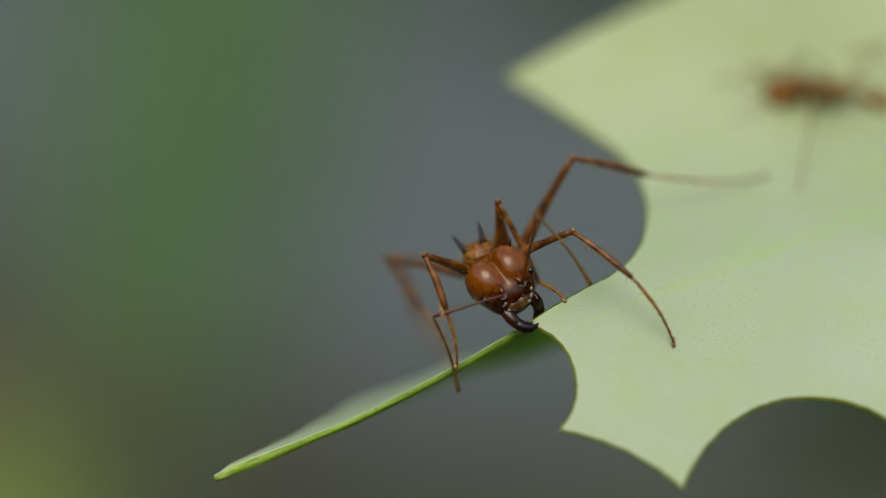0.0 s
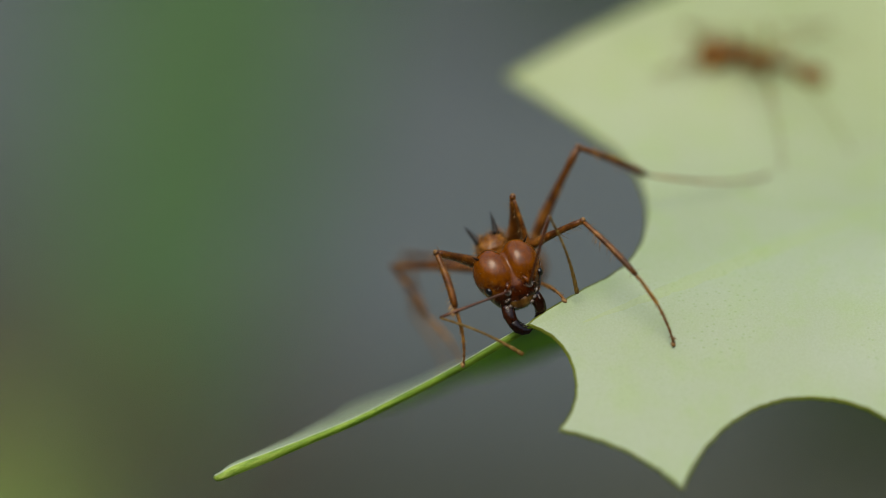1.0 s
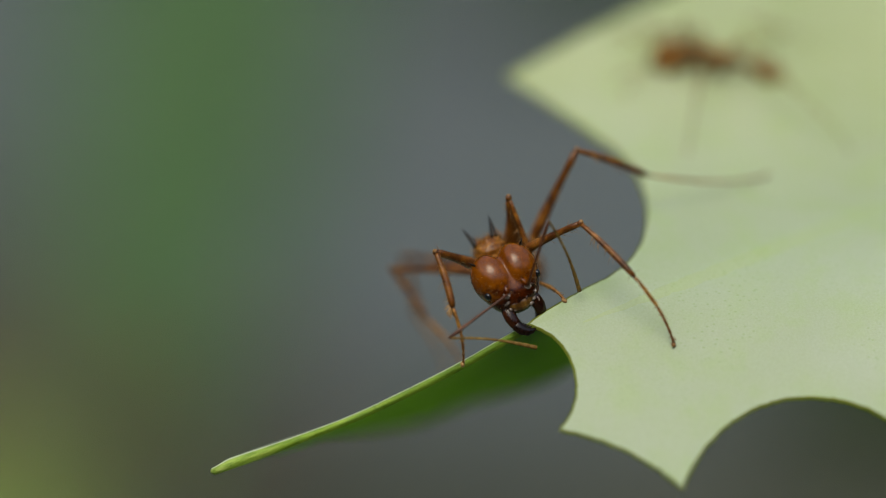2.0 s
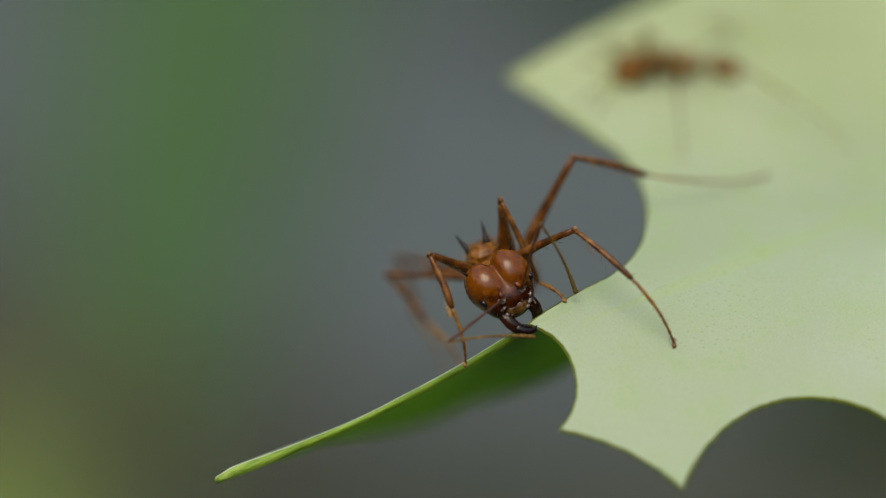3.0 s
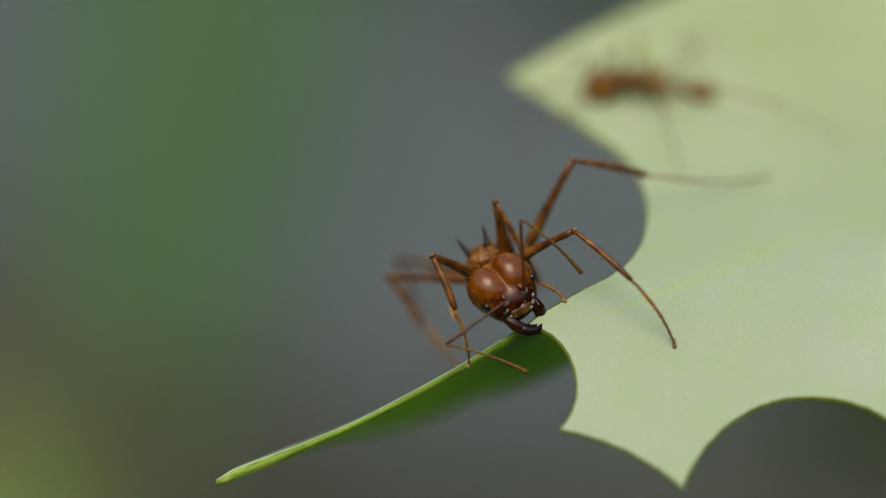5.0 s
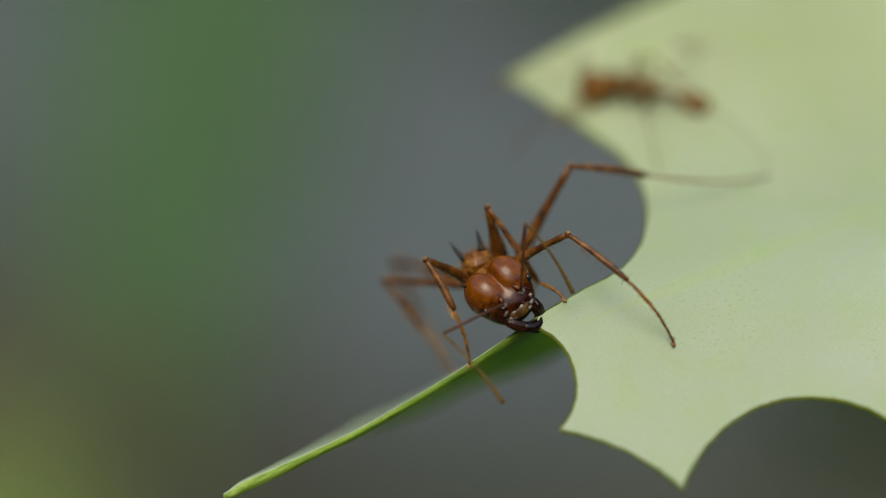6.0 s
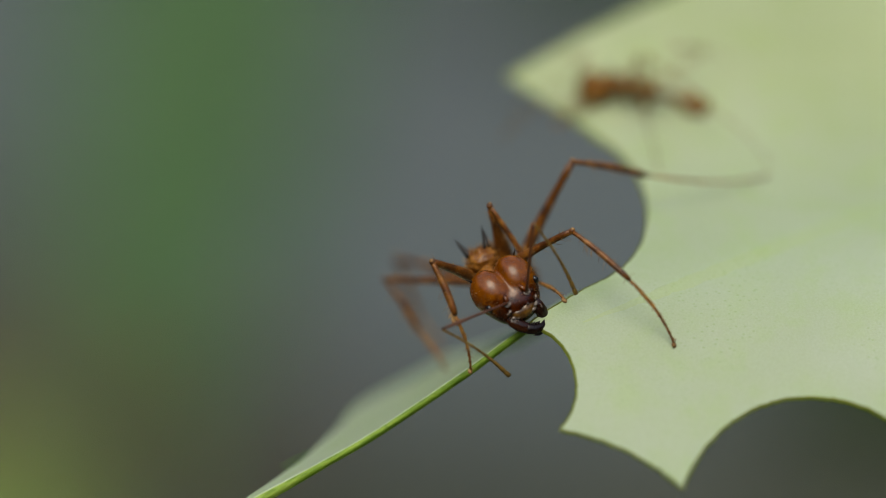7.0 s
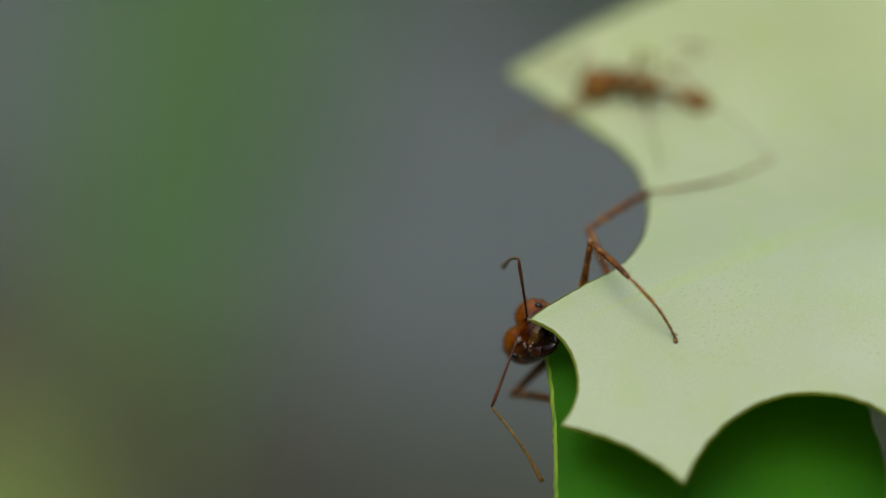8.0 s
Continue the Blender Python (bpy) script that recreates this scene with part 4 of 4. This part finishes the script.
def flatten(row):
    out = []
    for x in row:
        if isinstance(x, (tuple, list)):
            out += flatten(x)
        else:
            out.append(x)
    return out


def at(rows, t):
    """The values of a table at t, between its rows."""
    rows = [flatten(r) for r in rows]
    ts = [r[0] for r in rows]
    return [float(np.interp(t, ts, [r[c] for r in rows])) for c in range(1, len(rows[0]))]


def basis(x_axis, z_axis, origin):
    """A pose with that x axis, z as near as can be to z_axis, at origin (millimetres)."""
    x = Vector(x_axis).normalized()
    z = Vector(z_axis)
    z = (z - x * z.dot(x)).normalized()
    y = z.cross(x)
    m = Matrix((x, y, z)).transposed().to_4x4()
    m.translation = Vector(origin) * MM
    return m


def leaf_pose(t):
    du, dv = at(BOB, t)
    return Matrix.Translation(Vector((du, 0, dv)) * MM)


def ant_pose(t):
    """Body and head of the cutting ant on the stage."""
    du, dv, pitch, roll = at(SWAY, min(t, 7.1))
    fwd, up = Vector((-0.15, -0.99, 0)), Vector((-0.47, 0, 0.88))
    turn = Matrix.Rotation(radians(roll), 3, "Y")
    face, crown = turn @ Vector((0.24, -0.97, -0.05)), turn @ Vector((-0.39, -0.15, 0.92))
    c, s = math.cos(radians(pitch + 11)), math.sin(radians(pitch + 11))
    place = PLACE0 + Vector((du, 0, dv))
    if t <= 7.1:
        body = basis(fwd, up, place)
        head = basis(face * c - crown * s, crown * c + face * s, (0, 0, 0))
    else:
        first = (7.1, tuple(place), tuple(fwd), tuple(up), tuple(face * c - crown * s), tuple(crown * c + face * s))
        q = at([first] + SWING, t)
        body = basis(q[3:6], q[6:9], q[0:3])
        head = basis(q[9:12], q[12:15], (0, 0, 0))
    rx, rz = at(REACH, t)
    head.translation = body @ (NECK * MM) + Vector((rx, 0, rz)) * MM
    return body, head


def piece_pose(t):
    early = []
    for k in TIMES:
        if k <= 7.1:
            ex, ez = at(EDGE_WAY, k)
            turn = radians(at(EDGE_TURN, k)[0])
            down = Vector((-ez, 0, ex)).normalized() * math.sin(turn)
            early.append((k, (2.97, 0.35, -2.55), (ex, 0, ez), (down.x, math.cos(turn), down.z)))
    q = at(early + FLAP_3, t)
    x = Vector(q[3:6]).normalized()
    y = Vector(q[6:9])
    return basis(x, x.cross(y), q[0:3])


def knee(hip, ankle, hint, l1, l2):
    """Where the knee goes, bent towards hint, and the ankle as far as the leg reaches."""
    way = ankle - hip
    d = way.length
    way.normalize()
    if d > (l1 + l2) * 0.998:
        d = (l1 + l2) * 0.998
        ankle = hip + way * d
    d = max(d, abs(l1 - l2) * 1.02)
    x = (l1 * l1 - l2 * l2 + d * d) / (2 * d)
    h = math.sqrt(max(0, l1 * l1 - x * x))
    side = hint - hip
    side = (side - way * side.dot(way)).normalized()
    return hip + way * x + side * h, ankle


def bone(a, b, up=(0, 0, 1)):
    return basis(b - a, up, a)


LATE_KNEES = {"LF": (0.1, -1.0, 3.3), "LM": (0.3, 1, 1), "LH": (-3.0, -0.5, 3.5), "RF": (-1.7, 1.2, -1.5), "RM": (0.5, 2, -1), "RH": (0.5, 2, -0.5)}
TIMES = sorted({round(k * 0.1, 4) for k in range(81)} | {round(7.1 + k / 30, 4) for k in range(16)})
ON_LEAF = ("LF", "LH")
LENGTHS = {}
for _leg, _rows in LEGS.items():
    _b, _ = ant_pose(0.0)
    _hip = (_b @ (Vector(HIPS[_leg]) * MM)) / MM
    _k, _a, _f = Vector(KNEES[_leg]), Vector(_rows[0][1]), Vector(_rows[0][2])
    LENGTHS[_leg] = ((_k - _hip).length, (_a - _k).length, (_f - _a).length)
CUTTER = build_ant("red-brown ant with spined thorax, cutting the leaf margin with its jaws", 1.0, LENGTHS, 1)
NECK2 = Vector((0.95, 0.0, -0.6))
SIZE2, CROWN2 = 0.68, 0.86
LENGTHS2 = {g: tuple(SIZE2 * x for x in (LENGTHS[g[0] + g[1]] if g[0] == "L" else LENGTHS["L" + g[1]])) for g in LENGTHS}
LENGTHS2["LM"] = LENGTHS2["RM"] = (2.2, 2.2, 1.9)
LENGTHS2["LH"] = (2.0, 2.9, 2.6)
WALKER = build_ant("small red-brown ant walking over the pale leaf", SIZE2, LENGTHS2, 2, 0.52,
                   (AMBER, AMBER, AMBER_LEG, AMBER_LEG, AMBER_LEG, AMBER_LEG), 0.74, CROWN2)


def feeler(base, elbow_uv, tip_uv, away):
    """Elbow and tip of an antenna of fixed lengths from where they show on the stage."""
    du, dv = elbow_uv[0] - base.x, elbow_uv[1] - base.z
    r = math.hypot(du, dv)
    f = min(1.0, 0.999 * SCAPE_LENGTH / r)
    elbow = base + Vector((du * f, -math.sqrt(max(0, SCAPE_LENGTH ** 2 - (r * f) ** 2)), dv * f))
    du, dv = tip_uv[0] - elbow.x, tip_uv[1] - elbow.z
    r = math.hypot(du, dv)
    f = min(1.0, 0.999 * FLAGELLUM_LENGTH / r)
    tip = elbow + Vector((du * f, away * math.sqrt(max(0, FLAGELLUM_LENGTH ** 2 - (r * f) ** 2)), dv * f))
    return elbow, tip


def jaw_pose(side, close, dip, size):
    """A jaw on its hinge, turned inwards by close and towards the brow by dip."""
    sg = 1 if side == "L" else -1
    return pose(HINGE.x * MM * size, HINGE.y * sg * MM * size, HINGE.z * MM * size, 0, -dip, -close * sg)


def cutter_rows():
    rows = {name: [] for name in CUTTER}
    for t in TIMES:
        body, head = ant_pose(t)
        back = body.inverted()
        rows["ant"].append((t, STAGE @ body))
        rows["head"].append((t, back @ head))
        for side in "LR":
            rows["mandible" + side].append((t, jaw_pose(side, *at(JAWS[side], t), 1.0)))
        for side, tables in (("L", LEFT_1 + LEFT_2 + LEFT_3), ("R", RIGHT_1 + RIGHT_2 + RIGHT_3)):
            socket = Vector((SOCKET.x, SOCKET.y * (1 if side == "L" else -1), SOCKET.z))
            base = (head @ (socket * MM)) / MM
            q = at(tables, t)
            elbow, tip = feeler(base, q[0:2], q[2:4], 1)
            sc = bone(base, elbow, (0, -1, 0.2))
            fl = bone(elbow, tip, (0, -0.4, 1))
            rows["scape" + side].append((t, back @ sc))
            rows["flagellum" + side].append((t, sc.inverted() @ fl))
        du, dv = at(BOB, t)
        move = Vector((du, 0, dv))
        for leg, table in LEGS.items():
            q = at(table, t)
            ankle, foot = Vector(q[0:3]), Vector(q[3:6])
            if leg in ON_LEAF:
                ankle, foot = ankle + move, foot + move
            hip = (body @ (Vector(HIPS[leg]) * MM)) / MM
            sway = (body.translation / MM - PLACE0) if t <= 7.1 else Vector((0, 0, 0))
            hint = Vector(at(KNEE_TRACKS[leg], t)) if leg in KNEE_TRACKS else Vector(KNEES[leg]) + sway * 0.6
            if t > 7.25:
                hint = hip + Vector(LATE_KNEES[leg])
            l1, l2, l3 = LENGTHS[leg]
            k, ankle = knee(hip, ankle, hint, l1, l2)
            rows[leg + "femur"].append((t, back @ bone(hip, k)))
            rows[leg + "tibia"].append((t, back @ bone(k, ankle)))
            rows[leg + "tarsus"].append((t, back @ bone(ankle, foot, (0, -1.2, -1) if leg == "LH" else (0.7, -0.4, 0.6))))
    return rows


def stroll(t):
    """Pose of the walking ant on the blade, in the leaf's resting place."""
    u, v, fu, fv = at(STROLL, min(t, 7.1))
    n = leaf_normal(u, v)
    g = 0.3
    f = leaf_point(u + fu * g, v + fv * g) - leaf_point(u - fu * g, v - fv * g)
    return basis(f, n, leaf_point(u, v) + n * 1.0 * SIZE2 + f.normalized() * 1.6 * SIZE2)


REACH2 = {"F": (2.6, 2.5), "M": (-1.2, 3.6), "H": (-6.0, 3.6)}


def walker_rows():
    rows = {name: [] for name in WALKER}
    gone = {}
    path = 0.0
    last = None
    for t in TIMES:
        p = stroll(t).translation / MM
        if last is not None:
            path += (p - last).length
        last = p
        gone[t] = path
    ts = list(TIMES)
    ds = [gone[t] + 1e-6 * i for i, t in enumerate(ts)]

    def foot_at(leg, distance):
        """The spot that a foot takes when the body has gone that far."""
        m = stroll(float(np.interp(distance, ds, ts)))
        fx, fy = REACH2[leg[1]]
        q = (m @ (Vector((fx, fy if leg[0] == "L" else -fy, -1)) * MM * SIZE2)) / MM
        return leaf_point(q.x, q.z, 0.03)

    stride = 1.6
    order = {"LF": 0.0, "RM": 0.08, "LH": 0.16, "RF": 0.5, "LM": 0.58, "RH": 0.66}
    for t in TIMES:
        m = stroll(t)
        carry = leaf_pose(t)
        back = m.inverted()
        rows["ant"].append((t, STAGE @ carry @ m))
        nod = 46 + 22 * smooth(4.0, 6.0, t) + 6 * math.sin(t * 2.1)
        head = Matrix.Translation(NECK2 * MM * SIZE2) @ pose(0, 0, 0, 0, nod, 26 + 8 * math.sin(t * 1.3))
        rows["head"].append((t, head))
        for side, sg in (("L", 1), ("R", -1)):
            rows["mandible" + side].append((t, jaw_pose(side, 14 + 6 * math.sin(t * 2.7), 0, SIZE2 * CROWN2)))
            socket = head @ (Vector((SOCKET.x, SOCKET.y * sg, SOCKET.z)) * MM * SIZE2 * CROWN2)
            yaw = sg * (38 + 14 * math.sin(t * 5.0 + sg))
            sc = Matrix.Translation(socket) @ pose(0, 0, 0, 0, 5 + 10 * math.sin(t * 3.1 + sg), yaw)
            rows["scape" + side].append((t, sc))
            rows["flagellum" + side].append((t, Matrix.Translation((SCAPE_LENGTH * MM * SIZE2, 0, 0)) @ pose(0, 0, 0, 0, 48 + 12 * math.sin(t * 4.3 + 2 * sg), -sg * 30)))
        for leg in LEGS:
            s = gone[t] / stride + order[leg]
            n, f = math.floor(s), s - math.floor(s)
            lift = smooth(0.65, 1.0, f)
            a = foot_at(leg, max(0.0, (n + 0.35 - order[leg]) * stride))
            b = foot_at(leg, max(0.0, (n + 1.35 - order[leg]) * stride))
            nrm = leaf_normal(a.x, a.z)
            foot = a.lerp(b, lift) + nrm * 0.35 * math.sin(math.pi * lift)
            rise = 0.8 if leg[1] == "F" else 1.6
            if leg in STEPS:
                foot, rise = Vector(at(STEPS[leg], t)), 1.0
                nrm = leaf_normal(foot.x, foot.z)
            hip = (m @ (Vector(HIPS[leg]) * MM * SIZE2)) / MM
            l1, l2, l3 = LENGTHS2[leg]
            inward = (hip - foot)
            inward -= nrm * inward.dot(nrm)
            ankle = foot + (inward.normalized() * 0.86 + nrm * 0.5).normalized() * l3
            k, ankle = knee(hip, ankle, hip + nrm * rise - inward * 0.5, l1, l2)
            rows[leg + "femur"].append((t, back @ bone(hip, k, nrm)))
            rows[leg + "tibia"].append((t, back @ bone(k, ankle, nrm)))
            rows[leg + "tarsus"].append((t, back @ bone(ankle, foot, nrm)))
    return rows


def motions():
    root = Matrix.Translation(ROOT * MM)
    walk(LEAF, [(t, STAGE @ leaf_pose(t) @ root) for t in TIMES])
    walk(FLAP, [(t, STAGE @ piece_pose(t)) for t in TIMES])
    for rig, rows in ((CUTTER, cutter_rows()), (WALKER, walker_rows())):
        for name, ob in rig.items():
            walk(ob, rows[name])


motions()
